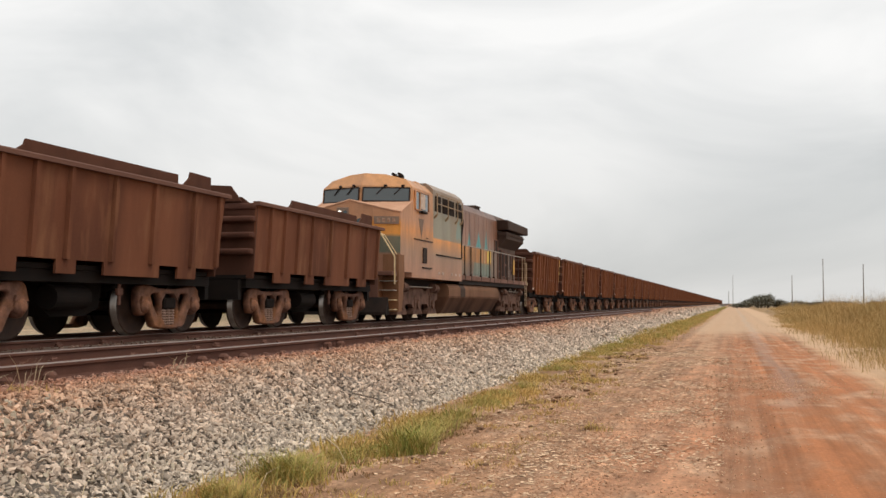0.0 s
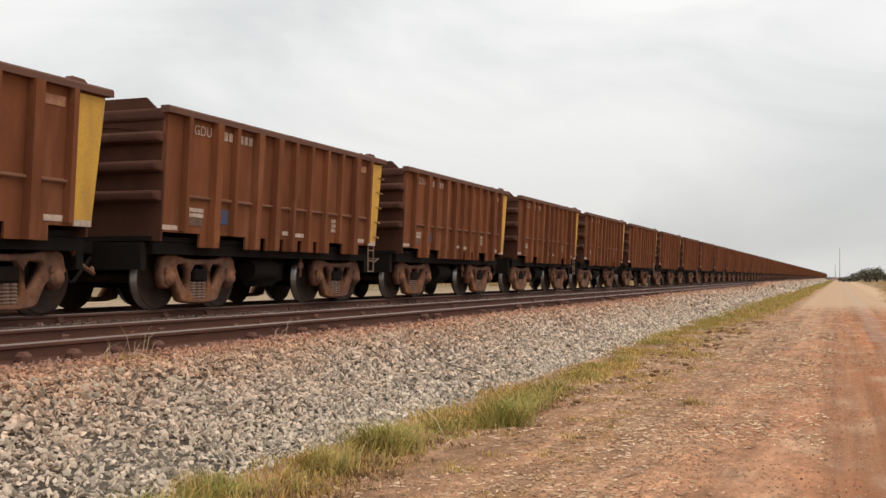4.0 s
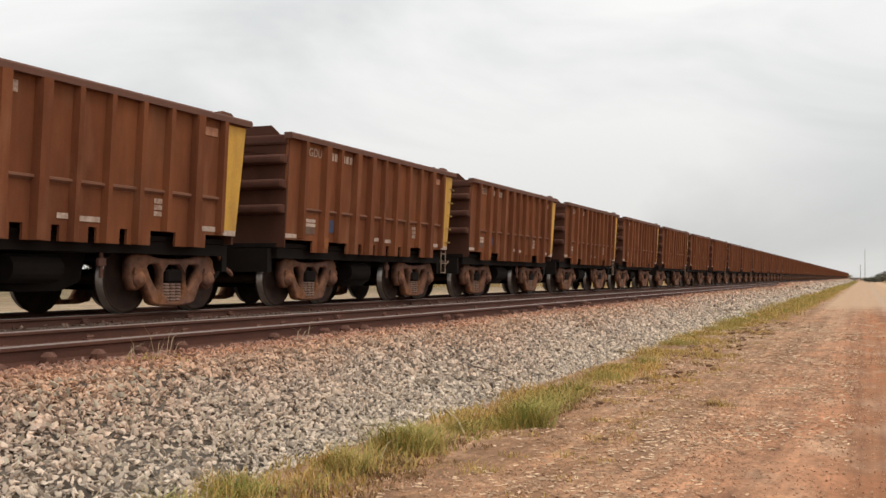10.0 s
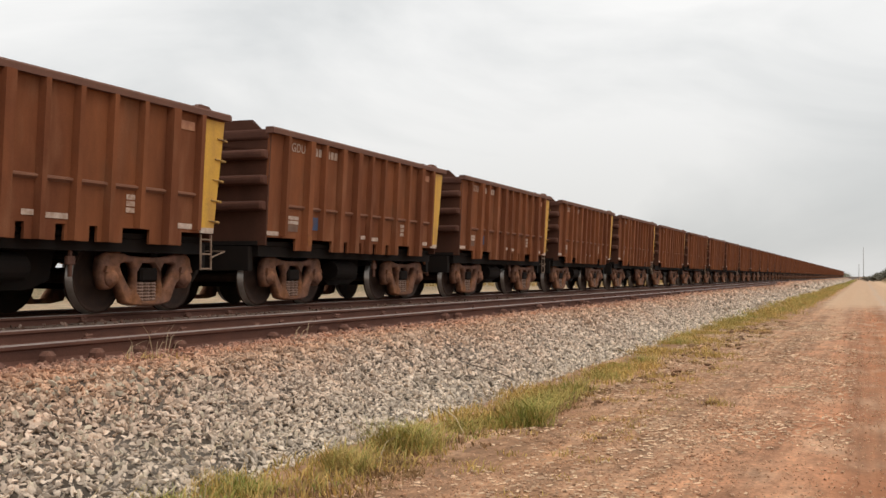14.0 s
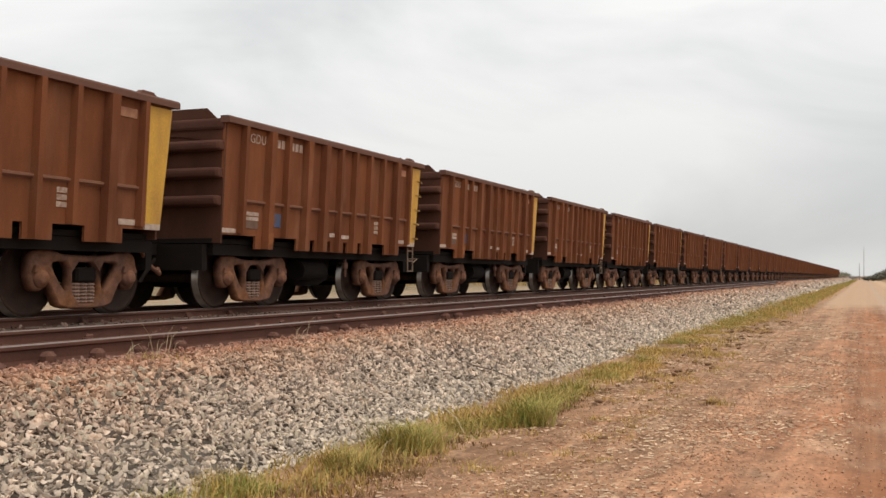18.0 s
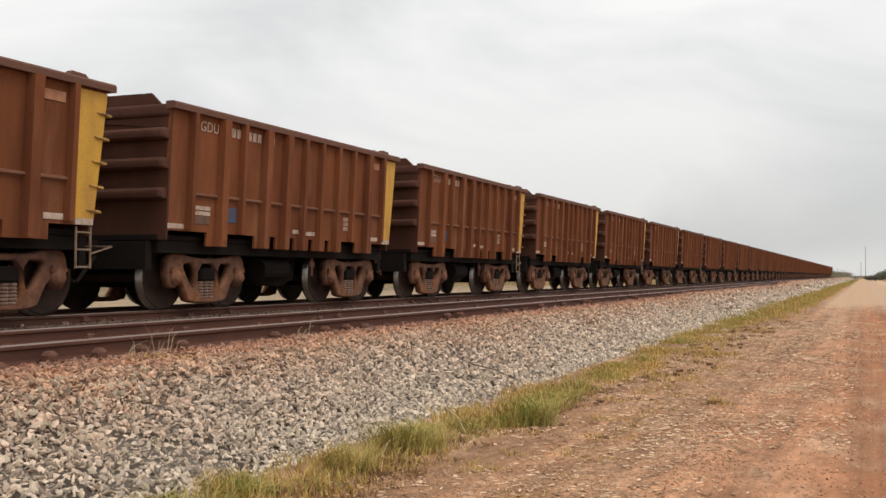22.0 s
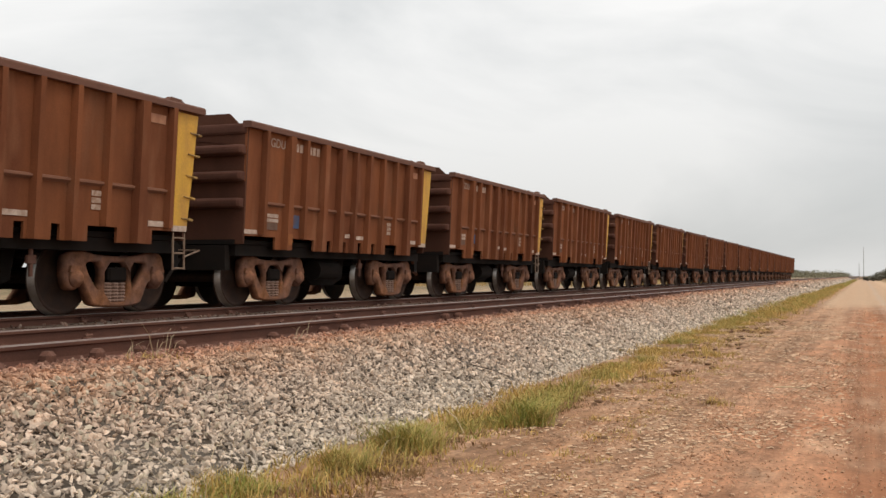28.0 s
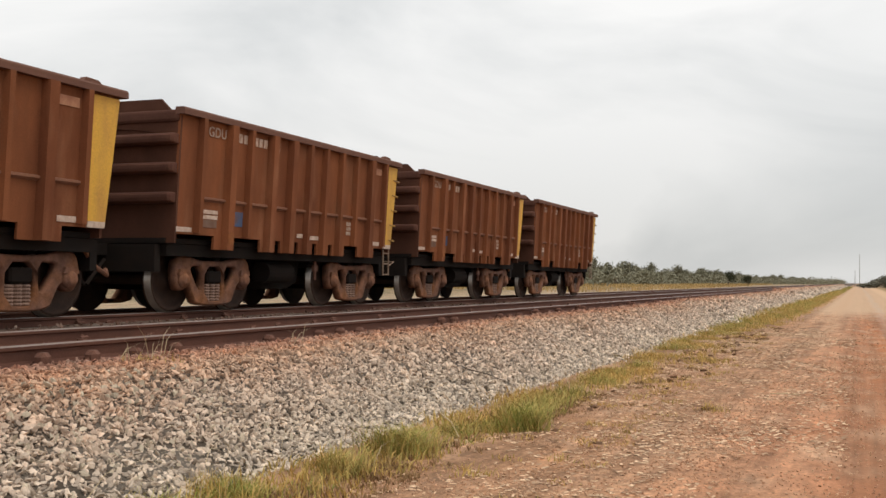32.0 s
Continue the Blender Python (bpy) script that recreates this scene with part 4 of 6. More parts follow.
LAMP.node_tree.nodes["Principled BSDF"].inputs["Emission Strength"].default_value = 1.3
GLASS = bpy.data.materials.new("tinted_cab_glass")
GLASS.use_nodes = True
gb = GLASS.node_tree.nodes["Principled BSDF"]
gb.inputs["Base Color"].default_value = (0.05, 0.065, 0.07, 1)
gb.inputs["Roughness"].default_value = 0.08
gb.inputs["Coat Weight"].default_value = 0.6


def make_loco_bogie(l, s_mid, axles):
    """A three-axle bogie round s_mid, counted from the rear platform's end."""
    bm = bmesh.new()
    box(bm, -0.9, 0.9, -2.1, 2.1, 0.62, 0.86, bevel=0.03)
    bogie = part("bogie", bm, DARK, l, "dusty three-axle locomotive bogie", at=(0, -s_mid, 0))
    for s in (1, -1):
        bm = bmesh.new()
        x0, x1 = (0.98, 1.16) if s > 0 else (-1.16, -0.98)
        top = [(-2.45, 0.72), (-2.45, 1.06), (-2.1, 1.14), (-1.4, 1.08), (-0.95, 0.98), (-0.45, 1.08), (0.45, 1.08), (0.95, 0.98), (1.4, 1.08), (2.1, 1.14), (2.45, 1.06), (2.45, 0.72)]
        bot = [(2.0, 0.60), (1.35, 0.42), (1.15, 0.54), (0.6, 0.54), (0.4, 0.42), (-0.4, 0.42), (-0.6, 0.54), (-1.15, 0.54), (-1.35, 0.42), (-2.0, 0.60)]
        prism(bm, top + bot, "x", x0, x1)
        part("bogie_frame", bm, TRUCK, bogie)
        for a in axles:
            y = -(a - s_mid)
            bm = bmesh.new()
            prism(bm, [(y - 0.30, 0.66), (y - 0.30, 0.46), (y - 0.50, 0.30), (y - 0.52, 0.21), (y + 0.52, 0.21), (y + 0.50, 0.30), (y + 0.30, 0.46), (y + 0.30, 0.66), (y + 0.22, 0.84), (y - 0.22, 0.84)], "x", x0 - 0.02, x1 + 0.03)
            rod(bm, (x1 if s > 0 else x0, y, 0.53), (s * 1.25, y, 0.53), 0.15, 14)
            part("axle_box", bm, TRUCK, bogie)
        if s > 0:
            for y in (-1.75, 1.75):
                bm = bmesh.new()
                rod(bm, (1.24, y - 0.25, 1.10), (1.24, y + 0.25, 1.06), 0.15, 14)
                rod(bm, (1.24, y + 0.25, 1.06), (1.24, y + 0.55, 1.0), 0.04, 8)
                part("brake_cylinder", bm, TRUCK, bogie)
            bm = bmesh.new()
            rod(bm, (1.24, -2.2, 1.10), (1.24, 2.2, 1.10), 0.022, 8)
            part("sand_pipe", bm, STEEL, bogie)
    data = None
    for a in axles:
        w = part("wheelset", make_wheels(0.53) if data is None else data, (WHEEL, WHEEL), bogie, at=(0, -(a - s_mid), 0.53))
        data = w.data


BOW = 0.58          # how far the cab front bulges forward in the middle


def make_locomotive():
    """The diesel locomotive, cab foremost. Its origin is on the rail under the rear platform's end; -y is ahead."""
    l = new("diesel_locomotive")
    # frame and walkway
    bm = bmesh.new()
    box(bm, -0.9, 0.9, -20.0, -0.3, 1.02, 1.42, bevel=0.03)
    box(bm, -1.40, 1.40, -12.72, -0.1, 1.30, 1.46, bevel=0.01)
    part("main_frame", bm, BLACK, l)
    bm = bmesh.new()
    box(bm, -1.47, 1.47, -12.72, -0.02, 1.465, 1.655, bevel=0.012)
    part("walkway", bm, SILL, l)
    # long hood
    hood = [(-0.98, 1.66), (0.98, 1.66), (0.98, 4.44), (0.80, 4.73), (-0.80, 4.73), (-0.98, 4.44)]
    bm = bmesh.new()
    prism(bm, hood, "y", -12.7, -4.45)
    hood_part = part("long_hood", bm, HOOD_PAINT, l)
    bm = bmesh.new()
    prism(bm, hood, "y", -4.45, -0.44)
    part("rear_hood", bm, REAR_PAINT, hood_part, "sooty dark brown rear end of the hood")
    s = 5.05
    k = 0
    while s < 12.4:
        w = (0.62, 0.88)[k % 2]
        bm = bmesh.new()
        box(bm, 0.982, 0.994, -s - w + 0.015, -s - 0.015, 1.80, 4.36, bevel=0.004)
        part("hood_door", bm, HOOD_PAINT, hood_part)
        s += w
        k += 1
    # radiator section
    bm = bmesh.new()
    prism(bm, [(-0.99, 3.22), (0.99, 3.22), (1.38, 3.62), (1.38, 3.95), (-1.38, 3.95), (-1.38, 3.62)], "y", -4.3, -0.35)
    part("radiator_flare", bm, SOOT, hood_part)
    bm = bmesh.new()
    prism(bm, [(-4.35, 4.04), (0.22, 4.04), (0.22, 4.44), (-4.5, 4.50)], "x", -1.5, 1.5)
    bmesh.ops.bevel(bm, geom=bm.edges[:], offset=0.03, segments=1, affect="EDGES")
    part("radiator_wing", bm, SOOT, hood_part)
    bm = bmesh.new()
    box(bm, -1.42, 1.42, -4.4, -0.3, 3.80, 3.86)
    part("radiator_ledge", bm, SOOT, hood_part)
    for s0, s1, z0, z1 in ((4.42, 4.98, 2.95, 3.50), (3.72, 4.32, 2.1, 3.1), (3.08, 3.66, 1.85, 3.05), (2.36, 3.02, 2.45, 3.0), (2.36, 3.02, 1.8, 2.38), (3.72, 4.32, 1.75, 2.04), (1.5, 2.0, 2.2, 3.0)):
        bm = bmesh.new()
        box(bm, 0.982, 1.0, -s1, -s0, z0, z1)
        g = part("grille", bm, GRILLE, hood_part)
        bm = bmesh.new()
        for y0, y1, a, b in ((-s1 - 0.03, -s0 + 0.03, z1, z1 + 0.035), (-s1 - 0.03, -s0 + 0.03, z0 - 0.035, z0), (-s1 - 0.035, -s1, z0, z1), (-s0, -s0 + 0.035, z0, z1)):
            box(bm, 0.982, 1.03, y0, y1, a, b)
        part("grille_frame", bm, SILL, g)
    bm = bmesh.new()
    for k in range(14):
        box(bm, 0.99, 1.05, -2.28, -2.06, 1.85 + k * 0.085, 1.89 + k * 0.085)
    part("ladder_rungs", bm, STEEL, l)
    for s0, s1 in ((0.62, 0.98), (1.15, 1.42)):
        bm = bmesh.new()
        box(bm, 0.982, 1.01, -s1, -s0, 2.0, 2.75, bevel=0.01)
        part("rear_panel", bm, WORN_YELLOW if s0 < 1 else GRILLE, hood_part)
    bm = bmesh.new()
    prism(bm, [(-6.65, 4.71), (-5.5, 4.71), (-5.55, 4.95), (-6.5, 5.01)], "x", -0.45, 0.45)
    stack = part("exhaust_stack", bm, SOOT, hood_part)
    bm = bmesh.new()
    box(bm, -0.5, 0.5, -6.5, -5.6, 4.97, 5.03, bevel=0.01)
    part("stack_rim", bm, SOOT, stack)
    bm = bmesh.new()
    box(bm, -0.35, 0.35, -4.6, -4.2, 4.71, 4.80, bevel=0.02)
    part("roof_hatch", bm, SOOT, hood_part)
    # equipment cabinet behind the cab
    bm = bmesh.new()
    prism(bm, [(-1.5, 1.40), (1.5, 1.40), (1.5, 4.60), (1.25, 4.82), (-1.25, 4.82), (-1.5, 4.60)], "y", -16.6, -12.72)
    cabinet = part("equipment_cabinet", bm, CABINET_PAINT, l, "grey-green cabinet with an orange band")
    for s0, s1 in ((15.62, 16.35), (14.75, 15.42), (13.88, 14.55), (12.85, 13.62)):
        bm = bmesh.new()
        box(bm, 1.502, 1.512, -s1, -s0, 3.84, 4.40)
        g = part("louvre_opening", bm, GRILLE, cabinet)
        bm = bmesh.new()
        for k in range(7):
            box(bm, 1.505, 1.53, -s1 + 0.02, -s0 - 0.02, 3.87 + k * 0.076, 3.89 + k * 0.076)
        part("louvre_slats", bm, BLACK, g)
    bm = bmesh.new()
    for z in (4.10, 4.45):
        rod(bm, (1.60, -16.45, z), (1.60, -12.9, z), 0.02, 8)
    for s in (16.4, 15.0, 13.7, 13.0):
        rod(bm, (1.60, -s, 4.45), (1.60, -s, 3.7), 0.02, 8)
        rod(bm, (1.60, -s, 3.72), (1.50, -s, 3.58), 0.035, 8)
    part("side_handrail", bm, RAILING, cabinet)
    bm = bmesh.new()
    box(bm, 1.5, 1.54, -16.2, -12.9, 2.26, 2.30)
    box(bm, 1.5, 1.53, -12.82, -12.77, 2.3, 4.2)
    part("drip_strip", bm, BLACK, cabinet)
    bm = bmesh.new()
    for a, b in (((1.42, -13.6, 4.60), (1.50, -12.95, 4.35)), ((1.50, -12.95, 4.35), (1.44, -12.3, 3.75)), ((1.44, -12.3, 3.75), (1.30, -12.0, 3.2)), ((1.30, -12.0, 3.2), (1.25, -11.95, 2.6)), ((1.25, -11.95, 2.6), (0.95, -11.95, 2.55))):
        rod(bm, a, b, 0.03, 8)
    part("air_pipe", bm, BLACK, cabinet)
    for s in (16.9, 15.85, 15.35, 14.1, 13.6, 13.05):
        bm = bmesh.new()
        box(bm, 1.502, 1.51, -s - 0.11, -s + 0.11, 1.58, 1.68)
        part("reflector", bm, WHITE, l)
    # cab
    roof = [(-1.52, 1.40), (0.0, 1.40), (1.52, 1.40), (1.52, 3.88), (1.50, 4.42), (1.24, 4.70), (0.6, 4.87), (0.0, 4.90), (-0.6, 4.87), (-1.24, 4.70), (-1.50, 4.42), (-1.52, 3.88)]

    def face(x, z):
        """How far ahead the cab front lies at x and z."""
        return -(19.0 + BOW * (1 - abs(x) / 1.52)) + max(0.0, z - 3.88) * 0.12 + max(0.0, z - 4.42) * 0.7
    bm = bmesh.new()
    back = [bm.verts.new((x, -16.62, z)) for x, z in roof]
    front = [bm.verts.new((x, face(x, z), z)) for x, z in roof]
    sill, peak = bm.verts.new((0, face(0, 3.88), 3.88)), bm.verts.new((0, face(0, 4.46), 4.46))
    bm.faces.new(back)
    for loop in ((0, 1, sill, 11), (1, 2, 3, sill), (sill, 3, 4, peak), (11, sill, peak, 10), (peak, 4, 5, 6, 7), (10, peak, 7, 8, 9)):
        bm.faces.new([q if not isinstance(q, int) else front[q] for q in loop])
    for i in range(len(roof)):
        j = (i + 1) % len(roof)
        bm.faces.new((back[i], front[i], front[j], back[j]))
    bmesh.ops.recalc_face_normals(bm, faces=bm.faces)
    cab = part("cab", bm, CAB_PAINT, l, "dusty tan cab with a faded orange band")
    for x0, x1 in ((0.07, 1.44), (-1.44, -0.07)):
        bm = bmesh.new()
        q = [(x, face(x, z) - 0.008, z) for x, z in ((x0, 3.92), (x1, 3.92), (x1, 4.37), (x0, 4.37))]
        a = [bm.verts.new(p) for p in q]
        b = [bm.verts.new((p[0], p[1] - 0.025, p[2])) for p in q]
        bm.faces.new(a)
        bm.faces.new(b[::-1])
        for i in range(4):
            j = (i + 1) % 4
            bm.faces.new((a[i], b[i], b[j], a[j]))
        w = part("windshield", bm, GLASS, cab, "tinted windshield in black rubber")
        bm = bmesh.new()
        for i in range(4):
            j = (i + 1) % 4
            p, q2 = Vector(q[i]), Vector(q[j])
            rod(bm, p - Vector((0, 0.02, 0)), q2 - Vector((0, 0.02, 0)), 0.024, 6)
        part("rubber_seal", bm, BLACK, w)
        for u in (0.30, 0.68):
            xa, xb = x0 + (x1 - x0) * u, x0 + (x1 - x0) * (u + 0.17)
            bm = bmesh.new()
            rod(bm, (xa, face(xa, 4.16) - 0.06, 4.16), (xb, face(xb, 4.42) - 0.06, 4.42), 0.016, 6)
            box(bm, xb - 0.04, xb + 0.04, face(xb, 4.44) - 0.08, face(xb, 4.44) + 0.04, 4.41, 4.48, bevel=0.008)
            part("wiper", bm, BLACK, w)
    bm = bmesh.new()
    box(bm, 1.522, 1.535, -18.70, -17.25, 3.70, 4.30, bevel=0.004)
    part("side_window", bm, GLASS, cab)
    bm = bmesh.new()
    for z in (3.67, 4.30):
        box(bm, 1.52, 1.565, -18.75, -17.19, z, z + 0.04)
    for y in (-18.75, -18.25, -17.23):
        box(bm, 1.52, 1.565, y, y + 0.05, 3.70, 4.3)
    part("window_frame", bm, CAB_PAINT, cab)
    bm = bmesh.new()
    box(bm, 1.52, 1.66, -18.25, -17.72, 3.60, 3.68, bevel=0.02)
    part("arm_rest", bm, BLACK, cab)
    bm = bmesh.new()
    box(bm, 1.536, 1.55, -18.16, -17.66, 3.75, 4.27)
    part("sliding_sash", bm, WHITE, cab)
    bm = bmesh.new()
    prism(bm, [(-18.30, 3.42), (-17.72, 3.42), (-17.92, 2.92), (-18.0, 2.78)], "x", 1.522, 1.527)
    part("emblem_patch", bm, BROWN_PATCH, cab)
    bm = bmesh.new()
    box(bm, 1.522, 1.55, -17.85, -17.40, 1.92, 2.45, bevel=0.006)
    part("vent_grille", bm, GRILLE, cab)
    bm = bmesh.new()
    box(bm, 1.522, 1.55, -18.80, -16.72, 2.68, 2.71)
    box(bm, 1.522, 1.57, -17.9, -16.9, 1.74, 1.78)
    box(bm, 1.522, 1.54, -17.45, -17.25, 2.78, 2.81)
    part("side_strip", bm, BLACK, cab)
    bm = bmesh.new()
    for x in (0.75, 0.95):
        rod(bm, (x, -18.3, 4.90), (x, -18.62, 4.91), 0.05, 10)
    box(bm, 0.65, 1.05, -18.45, -18.35, 4.72, 4.88, bevel=0.01)
    part("horn", bm, BLACK, cab)
    bm = bmesh.new()
    box(bm, -0.45, -0.37, -18.65, -18.57, 4.85, 4.95, bevel=0.02)
    part("roof_antenna", bm, BLACK, cab)
    bm = bmesh.new()
    box(bm, 0.7, 1.15, -17.4, -16.95, 4.69, 4.80, bevel=0.03)
    part("roof_box", bm, CAB_PAINT, cab)
    # nose, as wide as the cab, with a low ridge and cut corners
    bm = bmesh.new()
    top = [(1.518, -18.96, 3.95), (1.515, -20.16, 3.48), (0.74, -20.50, 3.66), (0.0, -20.52, 3.86), (-0.74, -20.50, 3.66), (-1.515, -20.16, 3.48), (-1.518, -18.96, 3.95)]
    ridge = bm.verts.new((0, -19.50, 3.93))
    hi = [bm.verts.new(p) for p in top]
    lo = [bm.verts.new((p[0], p[1], 1.56)) for p in top]
    for i in range(6):
        f = bm.faces.new((ridge, hi[i], hi[i + 1]))
        f.material_index = 2
    bm.faces.new(lo[::-1])
    for i in range(7):
        j = (i + 1) % 7
        f = bm.faces.new((hi[i], lo[i], lo[j], hi[j])) if i < 6 else bm.faces.new((hi[6], lo[6], lo[0], hi[0], ridge))
        f.material_index = 1 if i in (1, 2, 3, 4) else 0
    nose = part("nose", bm, (CAB_PAINT, NOSE_PAINT, LIT_DUST), l)
    bm = bmesh.new()
    for i in range(6):
        rod(bm, top[i], top[i + 1], 0.028, 6)
    part("nose_edge", bm, LIT_DUST, nose)
    bm = bmesh.new()
    box(bm, 0.12, 0.66, -20.545, -20.512, 1.7, 3.40, bevel=0.01)
    door = part("nose_door", bm, NOSE_PAINT, nose, "dusty nose door with an orange and green band")
    bm = bmesh.new()
    rod(bm, (0.39, -20.545, 3.08), (0.39, -20.56, 3.08), 0.19, 18)
    part("door_window", bm, GLASS, door)
    bm = bmesh.new()
    box(bm, -0.42, -0.02, -20.56, -20.51, 3.32, 3.62, bevel=0.02)
    h = part("headlight_housing", bm, BROWN_PATCH, nose)
    for x in (-0.31, -0.13):
        bm = bmesh.new()
        rod(bm, (x, -20.56, 3.46), (x, -20.57, 3.46), 0.06, 16)
        part("headlight", bm, LAMP if x < -0.2 else GLASS, h)
    # number board on the nose's cut corner
    d = Vector((0.775, 0.34, 0)).normalized()
    nrm = Vector((d.y, -d.x, 0))
    def corner(u, z, o):
        c = Vector((0.74, -20.50, 0)) + d * u + nrm * o
        return (c.x, c.y, z)
    def plate(bm, u0, u1, z0, z1, o0, o1):
        a = [bm.verts.new(corner(u, z, o0)) for u, z in ((u0, z0), (u1, z0), (u1, z1), (u0, z1))]
        b = [bm.verts.new(corner(u, z, o1)) for u, z in ((u0, z0), (u1, z0), (u1, z1), (u0, z1))]
        bm.faces.new(a)
        bm.faces.new(b[::-1])
        for i in range(4):
            bm.faces.new((a[i], b[i], b[(i + 1) % 4], a[(i + 1) % 4]))
    bm = bmesh.new()
    plate(bm, 0.04, 0.80, 3.08, 3.32, 0.002, 0.03)
    board = part("number_board", bm, BROWN_PATCH, nose)
    for k in range(4):
        bm = bmesh.new()
        plate(bm, 0.13 + k * 0.155, 0.22 + k * 0.155, 3.13, 3.27, 0.031, 0.036)
        part("number_bar", bm, STENCIL, board)
    # pilot, steps, front railing, coupler
    bm = bmesh.new()
    box(bm, -1.48, 1.48, -20.82, -20.20, 1.42, 1.555, bevel=0.015)
    box(bm, -1.34, 1.02, -20.78, -20.60, 0.55, 1.42, bevel=0.02)
    part("pilot", bm, CHORD, l)
    bm = bmesh.new()
    prism(bm, [(-20.80, 0.75), (-21.0, 0.30), (-21.0, 0.22), (-20.70, 0.22)], "x", -1.35, 1.35)
    part("snow_plough", bm, BLACK, l)
    for k in range(4):
        bm = bmesh.new()
        box(bm, 1.03, 1.50, -20.72, -20.42, 0.36 + k * 0.29, 0.39 + k * 0.29, bevel=0.006)
        part("step", bm, CREAM if k < 2 else STEEL, l)
    bm = bmesh.new()
    box(bm, 0.98, 1.03, -20.76, -20.38, 0.34, 1.42)
    prism(bm, [(-20.38, 0.32), (-20.38, 2.10), (-19.84, 2.10), (-19.80, 1.42), (-19.92, 0.9), (-20.05, 0.32)], "x", 1.03, 1.535)
    part("step_well", bm, STEP_BROWN, l, "rust-brown curved stair panel")
    for x, dx in ((1.50, -0.62), (0.70, -0.2), (-1.48, 0.6)):
        bm = bmesh.new()
        rod(bm, (x, -20.66, 1.15 if x > 1 else 1.5), (x, -20.66, 2.02), 0.024, 8)
        rod(bm, (x, -20.66, 2.02), (x + dx * 0.75, -20.66, 2.80), 0.024, 8)
        rod(bm, (x + dx * 0.75, -20.66, 2.80), (x + dx, -20.56, 2.84), 0.024, 8)
        part("front_handrail", bm, CREAM, l)
    bm = bmesh.new()
    rod(bm, (1.52, -20.22, 1.95), (1.10, -20.45, 2.72), 0.018, 8)
    rod(bm, (1.10, -20.45, 2.72), (0.85, -20.52, 2.82), 0.018, 8)
    part("nose_grab_iron", bm, CREAM, l)
    for s in (-1, 1):
        bm = bmesh.new()
        y = -20.78 if s < 0 else 0.1
        box(bm, -0.16, 0.16, min(y, y + s * (0.75 if s < 0 else 0.8)), max(y, y + s * (0.75 if s < 0 else 0.8)), 0.76, 1.04, bevel=0.04)
        part("coupler", bm, DARK, l)
    # side railing along the walkway
    rail = new("side_railing")
    rail.parent = l
    bm = bmesh.new()
    rod(bm, (1.44, -12.75, 2.86), (1.44, -0.25, 2.86), 0.022, 8)
    part("top_bar", bm, STEEL, rail)
    for s in (12.07, 11.07, 9.45, 7.9, 7.1, 5.84, 4.4, 3.2, 1.9, 0.9, 0.28):
        bm = bmesh.new()
        rod(bm, (1.44, -s, 1.60), (1.44, -s, 2.86), 0.024, 8)
        box(bm, 1.40, 1.48, -s - 0.05, -s + 0.05, 1.47, 1.72)
        part("railing_post", bm, SOOT if s > 1 else RAILING, rail)
    # rear ladder and hand irons
    bm = bmesh.new()
    for y in (-0.34, 0.02):
        rod(bm, (1.45, y, 0.42), (1.45, y, 1.5), 0.022, 8)
    for z in (0.45, 0.74, 1.03, 1.30):
        rod(bm, (1.45, -0.34, z), (1.45, 0.02, z), 0.018, 6)
    part("rear_ladder", bm, RAILING, l)
    bm = bmesh.new()
    for y in (-0.05, 0.1):
        rod(bm, (1.45, y, 1.5), (1.45, y, 2.62), 0.02, 8)
    rod(bm, (1.45, 0.1, 2.62), (1.25, 0.1, 2.62), 0.02, 8)
    box(bm, 1.2, 1.5, -0.06, 0.14, 1.46, 1.62, bevel=0.01)
    part("rear_grab_iron", bm, RAILING, l)
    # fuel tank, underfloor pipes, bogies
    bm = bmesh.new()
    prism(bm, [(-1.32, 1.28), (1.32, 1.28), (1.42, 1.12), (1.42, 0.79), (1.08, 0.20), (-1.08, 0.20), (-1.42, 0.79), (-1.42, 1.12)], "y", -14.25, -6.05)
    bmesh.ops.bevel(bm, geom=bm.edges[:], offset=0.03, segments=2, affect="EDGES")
    tank = part("fuel_tank", bm, TANK, l, "dust-caked fuel tank, its lower slope darkened as shade")
    bm = bmesh.new()
    prism(bm, [(1.325, 1.27), (1.425, 1.12), (1.425, 0.80), (1.43, 0.80), (1.43, 1.12), (1.33, 1.275)], "y", -12.6, -11.9)
    part("tank_strap", bm, SOOT, tank)
    bm = bmesh.new()
    for a, b in (((1.2, -3.9, 1.25), (1.2, -3.2, 1.05)), ((1.2, -3.2, 1.05), (1.2, -2.6, 1.25)), ((1.2, -2.6, 1.25), (1.2, -1.8, 1.05)), ((1.2, -1.8, 1.05), (1.2, -1.2, 1.28)), ((1.25, -11.5, 1.38), (1.25, -9.9, 1.34))):
        rod(bm, a, b, 0.025, 8)
    part("brake_hose", bm, STEEL, l)
    for o in l.children_recursive:
        if o.type == "MESH":
            for q in o.data.vertices:
                if q.co.z > 1.0:
                    q.co.z = 1.0 + (q.co.z - 1.0) * 0.948
    make_loco_bogie(l, 2.5, (0.8, 2.5, 4.2))
    make_loco_bogie(l, 17.3, (15.6, 17.3, 19.0))
    return tagged(l, "diesel locomotive, dusty tan, orange and grey-green, heavily weathered", "locomotive")


STEP_BROWN = mat("stair_panel_brown", (0.26, 0.125, 0.065), 0.75, 0, (0.16, 0.08, 0.045), 0.6, 2.5, 40, 0.05, 0.08, streak=3)
BROWN_PATCH = mat("faded_brown_emblem", (0.22, 0.15, 0.115), 0.7, 0, (0.3, 0.2, 0.14), 0.5, 4, 50, 0.05, 0)

